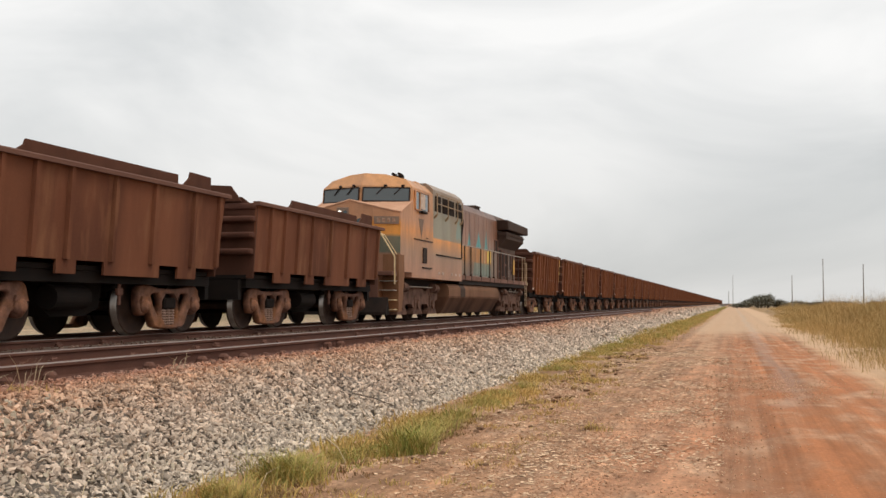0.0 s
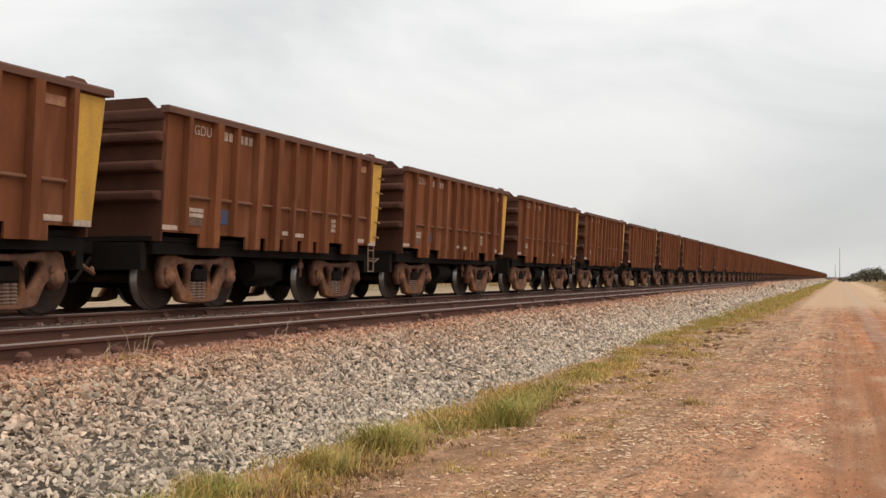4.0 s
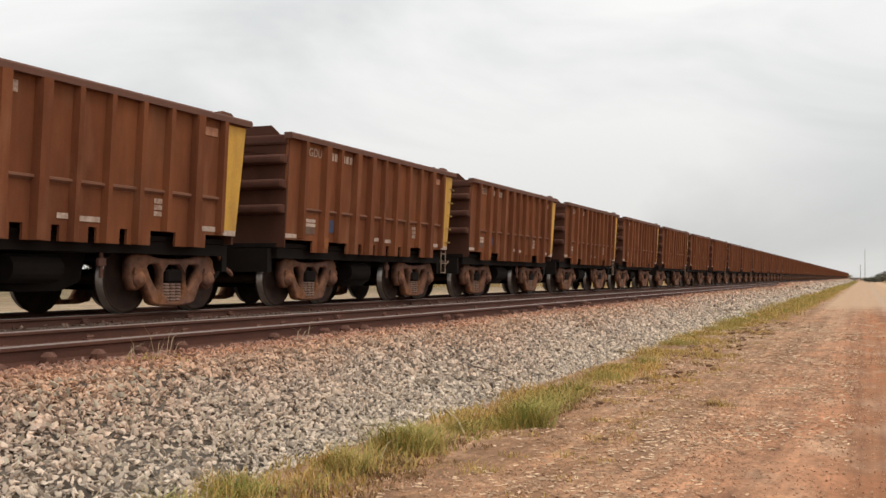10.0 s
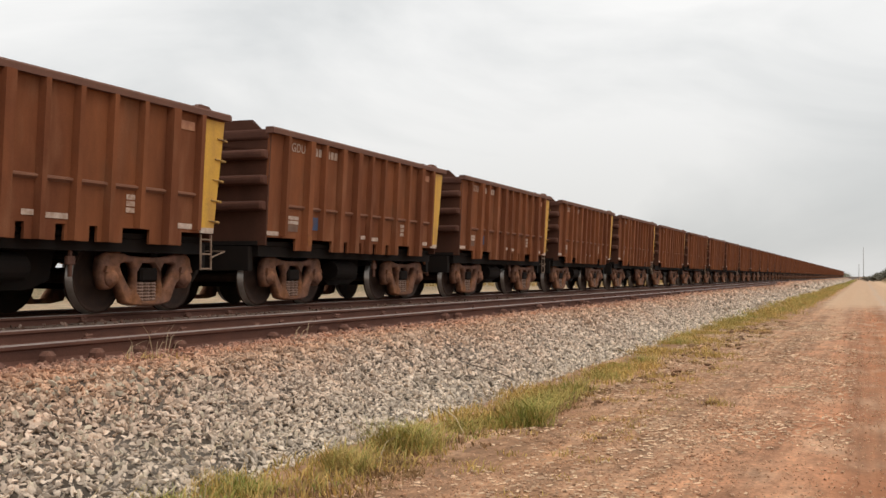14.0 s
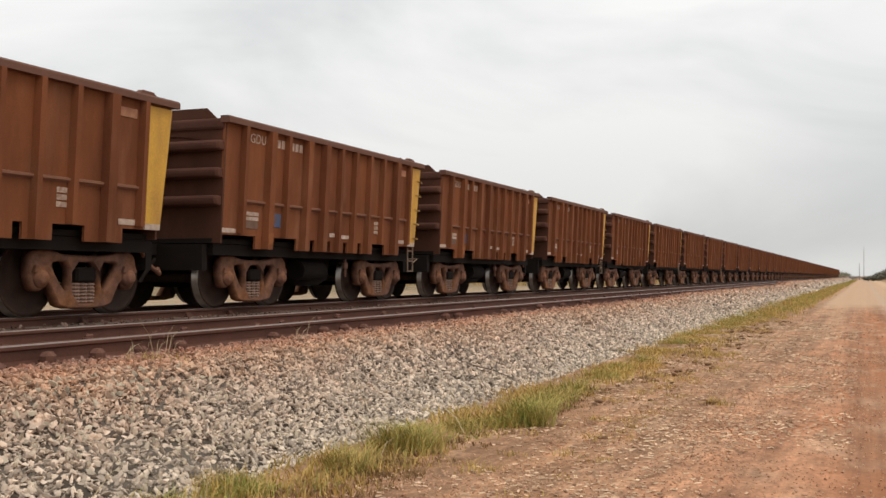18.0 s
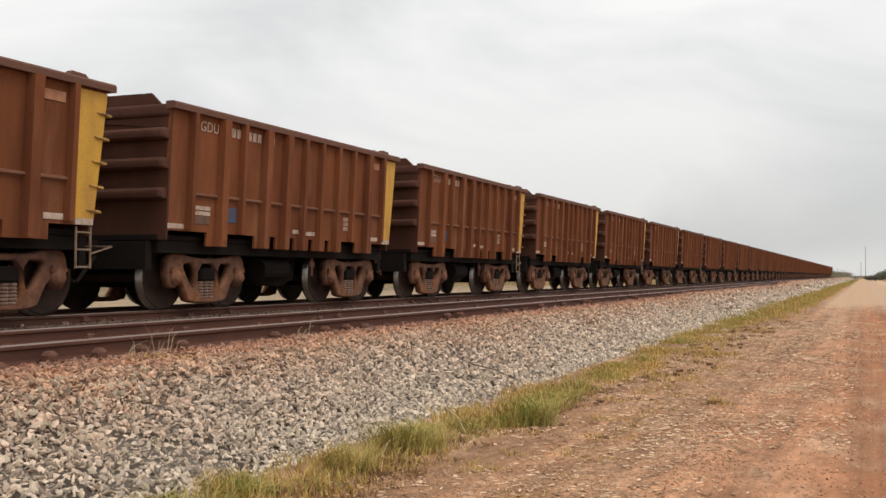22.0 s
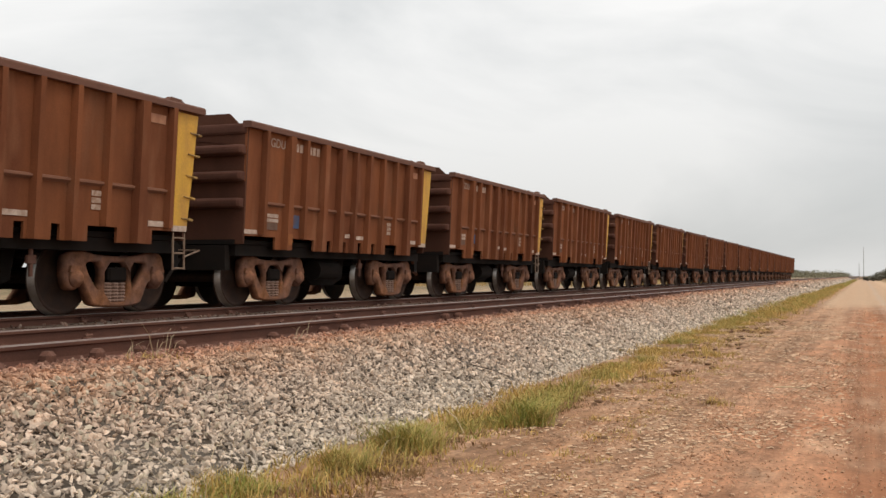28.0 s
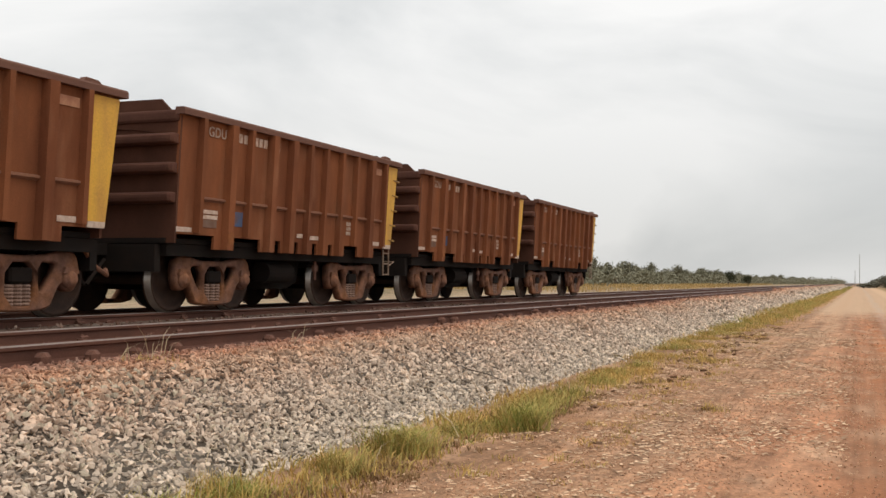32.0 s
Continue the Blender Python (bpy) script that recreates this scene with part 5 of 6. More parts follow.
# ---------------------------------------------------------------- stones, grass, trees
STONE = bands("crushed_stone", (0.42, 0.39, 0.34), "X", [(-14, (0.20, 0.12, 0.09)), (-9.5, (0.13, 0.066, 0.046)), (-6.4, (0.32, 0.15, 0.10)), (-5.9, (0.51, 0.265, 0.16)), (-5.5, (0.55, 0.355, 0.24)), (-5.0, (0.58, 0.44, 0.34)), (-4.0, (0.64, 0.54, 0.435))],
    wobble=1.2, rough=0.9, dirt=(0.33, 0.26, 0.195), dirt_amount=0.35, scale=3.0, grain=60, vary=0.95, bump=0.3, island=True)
PEBBLE = mat("roadside_pebble", (0.58, 0.37, 0.235), 0.9, 0, (0.40, 0.20, 0.115), 0.6, 1.2, 60, 0.45, 0.1, island=True)
GREEN_BLADE = mat("green_grass", (0.28, 0.30, 0.068), 0.7, 0, (0.52, 0.38, 0.14), 0.9, 1.5, 30, 0.6, 0, island=True)
DRY_BLADE = mat("dry_grass", (0.60, 0.40, 0.14), 0.75, 0, (0.42, 0.33, 0.10), 0.8, 0.8, 30, 0.5, 0, island=True)
STRAW = mat("pale_straw", (0.62, 0.50, 0.33), 0.8, 0, (0.45, 0.33, 0.2), 0.6, 3, 30, 0.2, 0)
FIELD_BLADE = mat("field_grass", (0.52, 0.34, 0.14), 0.8, 0, (0.32, 0.245, 0.10), 0.9, 0.18, 10, 0.5, 0, island=True)
BARK = mat("grey_bark", (0.10, 0.075, 0.055), 0.9, 0, (0.06, 0.045, 0.035), 0.6, 3, 30, 0.1, 0.3)
# far foliage: distance haze is mixed into the leaf colour, paler and greyer
LEAF = mat("tree_leaf", (0.20, 0.195, 0.135), 0.75, 0, (0.24, 0.22, 0.15), 0.7, 0.6, 10, 0.5, 0, island=True)
LEAF_DARK = mat("dark_tree_leaf", (0.045, 0.052, 0.028), 0.75, 0, (0.07, 0.07, 0.03), 0.7, 0.6, 10, 0.5, 0, island=True)
# bushes by the far road, likewise lightened in colour for haze
LEAF_HAZY = mat("hazed_bush_leaf", (0.165, 0.16, 0.125), 0.8, 0, (0.20, 0.19, 0.14), 0.7, 0.6, 10, 0.5, 0, island=True)
# pole grey raised so that it looks faded by distance haze
POLE = mat("hazed_pole", (0.30, 0.28, 0.26), 0.9, 0, (0.22, 0.20, 0.19), 0.5, 4, 30, 0.1, 0.1)
rng = np.random.RandomState(11)


def by_piece(m, low, high):
    """Lets each blade choose for itself between the material's two colours."""
    n, l = m.node_tree.nodes, m.node_tree.links
    geo = next(x for x in n if x.type == "NEW_GEOMETRY")
    mix = next(x for x in n if x.type == "MIX")
    white = n.new("ShaderNodeTexWhiteNoise")
    white.noise_dimensions = "1D"
    l.new(geo.outputs["Random Per Island"], white.inputs["W"])
    add = n.new("ShaderNodeMapRange")
    add.inputs["To Min"].default_value, add.inputs["To Max"].default_value = low, high
    l.new(white.outputs["Value"], add.inputs[0])
    old = mix.inputs[0].links[0].from_socket
    k = n.new("ShaderNodeMath")
    k.operation = "ADD"
    k.use_clamp = True
    l.new(old, k.inputs[0])
    l.new(add.outputs[0], k.inputs[1])
    l.new(k.outputs[0], mix.inputs[0])


by_piece(GREEN_BLADE, -0.7, 0.6)
by_piece(DRY_BLADE, -0.6, 0.6)


def lump(seed):
    """Vertices and triangles of one angular broken stone, about 1 in radius."""
    bm = bmesh.new()
    bmesh.ops.create_icosphere(bm, subdivisions=1, radius=1.0)
    r = np.random.RandomState(seed)
    v = np.array([w.co[:] for w in bm.verts])
    f = np.array([[w.index for w in q.verts] for q in bm.faces])
    bm.free()
    v = v * r.uniform(0.85, 1.2, (len(v), 1))
    for _ in range(7):              # broken faces
        n = r.normal(size=3)
        n /= np.linalg.norm(n)
        v = v - np.outer(np.maximum(0, v @ n - r.uniform(0.25, 0.6)), n)
    return v * (r.uniform(1.6, 2.2), r.uniform(0.95, 1.4), r.uniform(0.5, 0.8)), f


def turns(n, tilt=0.75):
    """n rotations of stones that lie more or less flat."""
    a = rng.uniform(0, 2 * np.pi, n)
    c, s, o, i = np.cos(a), np.sin(a), np.zeros(n), np.ones(n)
    m = np.stack([c, -s, o, s, c, o, o, o, i], -1).reshape(n, 3, 3)
    for k in (0, 1):
        b = rng.normal(0, tilt, n)
        c, s = np.cos(b), np.sin(b)
        r = np.stack([i, o, o, o, c, -s, o, s, c] if k else [c, o, s, o, i, o, -s, o, c], -1).reshape(n, 3, 3)
        m = r @ m
    return m


def scatter(places, sizes, shapes):
    """One mesh of many lumps."""
    vs, fs, base = [], [], 0
    kind = rng.randint(len(shapes), size=len(places))
    rot = turns(len(places))
    for k, (v, f) in enumerate(shapes):
        pick = np.nonzero(kind == k)[0]
        w = np.einsum("nij,vj->nvi", rot[pick], v) * sizes[pick][:, None, None] + places[pick][:, None, :]
        vs.append(w.reshape(-1, 3))
        fs.append((f[None] + base + np.arange(len(pick))[:, None, None] * len(v)).reshape(-1, 3))
        base += len(pick) * len(v)
    return np.concatenate(vs), np.concatenate(fs)


SHAPES = [lump(k) for k in range(9)]


def slope_places(n, y0, y1, x0, x1, power=1.0):
    x = rng.uniform(x0, x1, n)
    y = y0 + (y1 - y0) * rng.uniform(0, 1, n) ** power
    z = np.interp(x, [p[0] for p in PROFILE], [p[1] for p in PROFILE])
    return np.stack([x, y, z], -1)


SPLINTERS = []
for k in range(6):
    q = np.random.RandomState(40 + k)
    o = np.array([(1, 0, 0), (-1, 0, 0), (0, 1, 0), (0, -1, 0), (0, 0, 1), (0, 0, -1)]) * q.uniform(0.75, 1.25, (6, 1)) + q.uniform(-0.25, 0.25, (6, 3))
    SPLINTERS.append((o * (q.uniform(1.3, 1.8), q.uniform(0.8, 1.1), q.uniform(0.6, 0.85)), np.array([(0, 2, 4), (2, 1, 4), (1, 3, 4), (3, 0, 4), (2, 0, 5), (1, 2, 5), (3, 1, 5), (0, 3, 5)])))
# stretches of the slope: how many stones, from y to y, across x, and their sizes
NEAR_BEDS = [(21500, 4.4, 10.5, -6.42, -3.85, 0.011, 0.030), (13500, 10.5, 18, -6.42, -3.85, 0.016, 0.037), (3000, -12, 4.4, -6.42, -3.85, 0.03, 0.06), (2600, 3.5, 40, -10.2, -8.4, 0.012, 0.032), (1500, 3.5, 30, -8.0, -6.8, 0.02, 0.04)]
FAR_BEDS = [(17000, 18, 36, -6.42, -3.85, 0.026, 0.050), (11000, 36, 90, -6.42, -3.9, 0.05, 0.085), (9000, 88, 420, -6.42, -3.9, 0.10, 0.20)]


def strew(beds):
    p = np.concatenate([slope_places(n, y0, y1, x0, x1, 1.4 if y1 > 400 else 1.0) for n, y0, y1, x0, x1, _, _ in beds])
    r = np.concatenate([rng.uniform(a, b, n) for n, _, _, _, _, a, b in beds])
    p[:, 2] += r * rng.uniform(-0.3, 1.0, len(r))
    return p, r


P, R = strew(NEAR_BEDS)
near = (P[:, 1] < 7.5) & (P[:, 1] > 4.4) & (P[:, 0] > -5.6) & (P[:, 0] < -4.3) & (R > 0.024)
single = np.nonzero(near)[0][:300]
rest = np.setdiff1d(np.arange(len(R)), single)
v, f = scatter(P[rest], R[rest], SHAPES)
PF, RF = strew(FAR_BEDS)
v2, f2 = scatter(PF, RF, SPLINTERS)
v, f = np.concatenate([v, v2]), np.concatenate([f, f2 + len(v)])
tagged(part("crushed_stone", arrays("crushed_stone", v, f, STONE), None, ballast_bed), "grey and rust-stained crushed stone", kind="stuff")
STONE_ONE = mat("single_stone", (0.56, 0.48, 0.37), 0.9, 0, (0.34, 0.27, 0.2), 0.4, 6.0, 60, 0.6, 0.2)
stone_data = [arrays("stone", v, f, STONE_ONE) for v, f in SHAPES]
for i in single:
    o = part("stone", stone_data[i % 9], None, ballast_bed)
    o.matrix_basis = Matrix.LocRotScale(P[i], Euler(rng.uniform(0, 6, 3)), Vector((R[i],) * 3))


def blades(roots, heights, lean_by, width, per, spread):
    """Bent grass blades round each root: two triangles and a tip each."""
    n = len(roots) * per
    root = np.repeat(roots, per, 0) + np.concatenate([rng.normal(0, 1, (n, 2)) * np.repeat(spread, per)[:, None], np.zeros((n, 1))], 1)
    h = np.repeat(heights, per) * rng.uniform(0.45, 1.1, n)
    a = rng.uniform(0, 2 * np.pi, n)
    d = np.stack([np.cos(a), np.sin(a), np.zeros(n)], -1)
    side = np.stack([-np.sin(a + 0.7), np.cos(a + 0.7), np.zeros(n)], -1) * (width * rng.uniform(0.6, 1.3, n))[:, None]
    ln = (rng.uniform(0.1, 1.0, n) * lean_by * h)[:, None]
    mid = root + d * ln * 0.35 + np.array([0, 0, 1]) * (h * 0.6)[:, None]
    tip = root + d * ln + np.array([0, 0, 1]) * (h * rng.uniform(0.75, 1.0, n))[:, None]
    v = np.stack([root - side, root + side, mid + side * 0.7, mid - side * 0.7, tip], 1).reshape(-1, 3)
    b = (np.arange(n) * 5)[:, None]
    f = np.concatenate([b + [0, 1, 2], b + [0, 2, 3], b + [3, 2, 4]])
    return v, f


def grass(name, label, material, roots, heights, lean_by=0.7, width=0.006, per=60, spread=0.08):
    v, f = blades(np.asarray(roots, float), np.asarray(heights, float), lean_by, width, per, np.full(len(roots), spread) if np.isscalar(spread) else spread)
    return tagged(part(name, arrays(name, v, f, material), None), label, "grass", kind="stuff")


# the verge between ballast and road: green clumps with drier ones between them
def verge(n, y0, y1, x0, x1, power=1.0):
    y = y0 + (y1 - y0) * rng.uniform(0, 1, n) ** power
    return np.stack([rng.uniform(x0, x1, n), y, np.zeros(n) - 0.01], -1)


# x, y, height and spread of each green clump
lush = [(-3.92, 5.9, 0.15, 0.11), (-3.75, 5.75, 0.12, 0.1), (-3.95, 5.2, 0.14, 0.12), (-3.52, 6.78, 0.21, 0.085), (-3.62, 6.9, 0.18, 0.07), (-3.68, 7.85, 0.25, 0.10), (-3.5, 7.75, 0.27, 0.09), (-3.36, 7.8, 0.25, 0.085), (-3.55, 8.1, 0.2, 0.1),
        (-3.45, 9.0, 0.13, 0.09), (-3.2, 9.3, 0.16, 0.09), (-3.05, 9.5, 0.29, 0.085), (-2.93, 9.55, 0.31, 0.08), (-3.15, 10.1, 0.25, 0.11), (-3.22, 10.8, 0.24, 0.12), (-3.3, 11.6, 0.2, 0.12), (-3.3, 12.6, 0.2, 0.12),
        (-3.4, 14.2, 0.17, 0.13), (-3.45, 15.6, 0.15, 0.13), (-3.4, 17.3, 0.14, 0.12), (-3.7, 22.0, 0.2, 0.16), (-3.9, 25.0, 0.17, 0.16), (-3.75, 28.4, 0.22, 0.18), (-3.7, 31.5, 0.28, 0.2), (-3.6, 34.0, 0.26, 0.22)]
L = np.array([(x, y, -0.01) for x, y, _, _ in lush])
LH, LS = np.array([k[2] for k in lush]), np.array([k[3] for k in lush])
grass("verge_grass", "green grass clumps along the foot of the ballast", GREEN_BLADE, L, LH * 1.15, 1.5, 0.0035, 210, LS)
grass("verge_straw", "yellow blades among the green clumps", DRY_BLADE, L, LH * 0.95, 1.9, 0.0035, 90, LS * 1.15)


def patchy(roots, cut, seed):
    """Keeps the roots that fall on uneven patches."""
    return roots[[noise.noise((p[0] * 1.3, p[1] * 0.55, seed)) + random.uniform(-0.25, 0.25) > cut for p in roots]]


G1 = patchy(np.concatenate([verge(70, 4, 13, -3.9, -3.25), verge(120, 13, 36, -3.8, -3.2)]), 0.0, 5.0)
grass("low_verge_grass", "short mixed grass beside the ballast", GREEN_BLADE, G1, rng.uniform(0.05, 0.12, len(G1)), 1.2, 0.005, 30, 0.11)
G2 = patchy(np.concatenate([verge(110, 4, 13, -3.95, -3.3), verge(130, 13, 20, -3.75, -3.15), verge(380, 19, 36, -4.35, -3.2), verge(1100, 36, 170, -4.7, -2.6)]), -0.10, 9.0)
grass("dry_verge_grass", "dry yellow grass beside the ballast", DRY_BLADE, G2, np.where(G2[:, 1] < 36, rng.uniform(0.05, 0.17, len(G2)), rng.uniform(0.15, 0.32, len(G2))), 1.1, 0.007, 34, 0.15)
G3 = np.concatenate([verge(520, 36, 190, -4.5, -2.5), verge(420, 120, 420, -5.4, -2.2)])
grass("far_verge_grass", "green and yellow grass far along the track", GREEN_BLADE, G3, rng.uniform(0.14, 0.30, len(G3)), 0.7, 0.012, 24, 0.2)
G6 = patchy(np.concatenate([verge(170, 16, 40, -3.3, -2.3), verge(560, 40, 190, -3.8, -2.2)]), 0.06, 13.0)
grass("roadside_grass", "thin yellow grass spreading from the verge to the dirt", DRY_BLADE, G6, np.where(G6[:, 1] < 40, rng.uniform(0.05, 0.15, len(G6)), rng.uniform(0.12, 0.26, len(G6))), 0.9, 0.008, 26, 0.16)
G4 = np.concatenate([verge(110, 5, 26, -3.3, -1.9, 1.3), verge(40, 26, 60, -3.2, -2.4), np.array([(-1.59, 11.94, 0), (-1.52, 12.05, 0), (-2.39, 13.27, 0), (-1.45, 11.8, 0)])])
grass("sparse_tuft", "small withered tufts on bare dirt", DRY_BLADE, G4, rng.uniform(0.04, 0.11, len(G4)), 1.2, 0.005, 26, 0.07)
DEAD_BLADE = mat("withered_grass", (0.26, 0.155, 0.075), 0.85, 0, (0.38, 0.25, 0.12), 0.7, 2.0, 30, 0.5, 0, island=True)
G5 = np.concatenate([verge(200, 4.5, 13, -3.6, -3.0), verge(40, 12, 30, -3.3, -2.9), verge(45, 9, 34, -3.0, -2.2), np.array([(-1.56, 11.9, 0), (-1.5, 12.0, 0), (-2.42, 13.2, 0)])])
grass("withered_tuft", "withered brown tufts where the grass meets the dirt", DEAD_BLADE, G5, rng.uniform(0.03, 0.09, len(G5)), 1.2, 0.006, 34, 0.06)
S1 = verge(70, 4.5, 20, -4.4, -3.4)
grass("straw", "pale straw stalks leaning out of the grass", STRAW, S1, rng.uniform(0.2, 0.5, len(S1)), 1.6, 0.003, 2, 0.1)
# weeds beside the near rail
W1 = np.array([(-6.05, 7.5, 0.65), (-6.05, 7.8, 0.65), (-6.1, 8.05, 0.65), (-6.1, 10.5, 0.65)])
grass("rail_weed", "thin pale weeds beside the rail", STRAW, W1, np.array([0.36, 0.46, 0.42, 0.40]), 1.3, 0.0042, 5, 0.05)
W2 = np.array([(-5.91, 7.55, 0.64), (-5.8, 7.65, 0.64), (-3.98, 5.84, 0.05), (-3.83, 5.67, 0.0)])
grass("ballast_weed", "small dry weeds between the stones", DRY_BLADE, W2, np.array([0.14, 0.12, 0.16, 0.2]), 1.0, 0.004, 40, 0.1)

# pebbles and clods on the road's edge
def dirt_places(n, y0, y1, x0, x1, power):
    y = y0 + (y1 - y0) * rng.uniform(0, 1, n) ** power
    return np.stack([rng.uniform(x0, x1, n), y, np.zeros(n)], -1)


PB = np.concatenate([dirt_places(26000, 4.5, 20, -3.5, 0.0, 1.3), dirt_places(1500, 4.5, 30, -1.6, 3.2, 1.3), dirt_places(3500, 18, 50, -3.4, 0.3, 1.2), np.stack([rng.normal(0.85, 0.25, 1800), rng.normal(19.4, 1.5, 1800), np.zeros(1800)], -1)])
PR = np.concatenate([rng.uniform(0.004, 0.017, 26000), rng.uniform(0.003, 0.009, 1500), rng.uniform(0.012, 0.026, 3500), rng.uniform(0.006, 0.02, 1800)])
PB[:, 0] += rng.normal(0, 0.35, len(PB)) * (PB[:, 0] > -0.8)
for i in range(len(PB)):
    x, y = PB[i, 0], PB[i, 1]
    PB[i, 2] = 0.03 * noise.noise((x * 0.7, y * 0.5, 0)) + 0.003
keep = np.array([noise.noise((p[0] * 1.1, p[1] * 0.55, 3.0)) + rng.uniform(-0.45, 0.45) > -0.12 for p in PB])
PB, PR = PB[keep], PR[keep]
TINY = []
for k in range(4):
    o = np.array([(1, 0, 0), (-1, 0, 0), (0, 1, 0), (0, -1, 0), (0, 0, 0.6), (0, 0, -0.6)]) * np.random.RandomState(k).uniform(0.7, 1.2, (6, 1))
    TINY.append((o, np.array([(0, 2, 4), (2, 1, 4), (1, 3, 4), (3, 0, 4), (2, 0, 5), (1, 2, 5), (3, 1, 5), (0, 3, 5)])))
v, f = scatter(PB, PR, TINY)
tagged(part("roadside_gravel", arrays("roadside_gravel", v, f, PEBBLE), None), "loose gravel and clods on the dirt road", "gravel", kind="stuff")
# dry straw and leaf litter lying flat on the dirt
LITTER = mat("dry_litter", (0.70, 0.50, 0.33), 0.85, 0, (0.30, 0.16, 0.085), 0.8, 1.5, 60, 0.6, 0, island=True)
by_piece(LITTER, -0.6, 0.6)
n = 30000
c = np.stack([rng.uniform(-3.5, -0.1, n), 4.5 + 30 * rng.uniform(0, 1, n) ** 1.4, np.zeros(n)], -1)
c = c[[noise.noise((p[0] * 0.9, p[1] * 0.45, 8.0)) + rng.uniform(-0.35, 0.35) - 0.07 * (p[0] + 2.5) > -0.05 for p in c]]
for p in c:
    p[2] = 0.03 * noise.noise((p[0] * 0.7, p[1] * 0.5, 0)) + 0.006
a = rng.uniform(0, np.pi, len(c))
half = np.stack([np.cos(a), np.sin(a), rng.uniform(-0.15, 0.15, len(c))], -1) * (rng.uniform(0.006, 0.022, len(c)) * (1 + c[:, 1] / 25))[:, None]
wide = np.stack([-np.sin(a), np.cos(a), np.zeros(len(c))], -1) * (rng.uniform(0.002, 0.008, len(c)) * (1 + c[:, 1] / 12))[:, None]
v = np.stack([c - half - wide, c + half - wide, c + half + wide + (0, 0, 0.004), c - half + wide + (0, 0, 0.004)], 1).reshape(-1, 3)
tagged(part("dry_litter", arrays("dry_litter", v, np.arange(len(v)).reshape(-1, 4), LITTER), None), "dry straw and leaf litter scattered over the dirt", "litter", kind="stuff")
CLOD = mat("dark_clod", (0.17, 0.095, 0.055), 0.95, 0, (0.25, 0.14, 0.08), 0.6, 8, 50, 0.3, 0.3)
clod_rng = np.random.RandomState(23)
for k in range(46):
    y = 9.0 + 21.0 * k / 45 + clod_rng.uniform(-0.6, 0.6)
    x, r = clod_rng.uniform(-3.05, -2.1) - 0.006 * (y - 9), clod_rng.uniform(0.028, 0.05) * (0.75 + y / 40)
    v, f = SHAPES[k % 9]
    o = part("dirt_clod", arrays("dirt_clod", v, f, CLOD), None)
    o.matrix_basis = Matrix.LocRotScale((x, y, r * 0.35), Euler((0, 0, x * 9)), Vector((r, r * 1.1, r * 1.1)))
    tagged(o, "dark clod of earth on the bare roadside", "clod", "clods along the road")


def stick(name, p, q, r, label):
    bm = bmesh.new()
    m = (Vector(p) + Vector(q)) / 2 + Vector((0.02, 0.03, 0.012))
    rod(bm, p, m, r, 6)
    rod(bm, m, q, r * 0.7, 6)
    return tagged(part(name, bm, STRAW if "pale" in label else BARK), label, "stick")


stick("stick", (-1.07, 14.01, 0.012), (-0.70, 13.96, 0.012), 0.007, "short dry pale stick lying on the dirt")
stick("stick", (-4.65, 12.33, 0.31), (-4.21, 12.76, 0.11), 0.006, "dark twig lying on the crushed stone")
stick("stalk", (-3.77, 9.28, 0.17), (-3.34, 8.73, 0.02), 0.006, "pale dry stalk fallen out of the grass")

# the field side of the road: tall dry grass
T1 = np.concatenate([np.stack([rng.uniform(3.0, 17, 2100), 16 + 110 * rng.uniform(0, 1, 2100) ** 1.2, np.zeros(2100)], -1),
                     np.stack([rng.uniform(5.0, 40, 1000), rng.uniform(60, 300, 1000), np.zeros(1000)], -1)])
edge = 3.45 + 0.028 * np.maximum(0, T1[:, 1] - 70) + np.array([0.7 * noise.noise((0, y * 0.16, 2.0)) for y in T1[:, 1]])
T1 = T1[T1[:, 0] > edge]
inside = np.clip((T1[:, 0] - 4.0 - 0.028 * np.maximum(0, T1[:, 1] - 70)) / 3.6, 0, 1)
tall = 1 + 0.9 * np.clip((T1[:, 0] - 6.5) / 3, 0, 1) * np.clip((70 - T1[:, 1]) / 30, 0, 1)
TH = rng.uniform(0.18, 0.42, len(T1)) + tall * inside * rng.uniform(0.8, 2.0, len(T1)) * np.array([0.85 + 0.9 * noise.noise((p[0] * 0.2, p[1] * 0.09, 4.0)) for p in T1])
grass("tall_grass", "tall dry grass on the field side of the road", FIELD_BLADE, T1, TH, 1.0, 0.006, 70, 0.5)
T2 = np.stack([rng.uniform(-120, -20, 1500), rng.uniform(40, 700, 1500), np.zeros(1500)], -1)
T2 = T2[(T2[:, 0] < -18 - 0.05 * T2[:, 1]) & (T2[:, 1] > 110)]
grass("field_grass", "olive grass and low scrub beyond the tracks", FIELD_BLADE, T2, rng.uniform(0.4, 1.1, len(T2)), 0.5, 0.05, 30, 1.3)


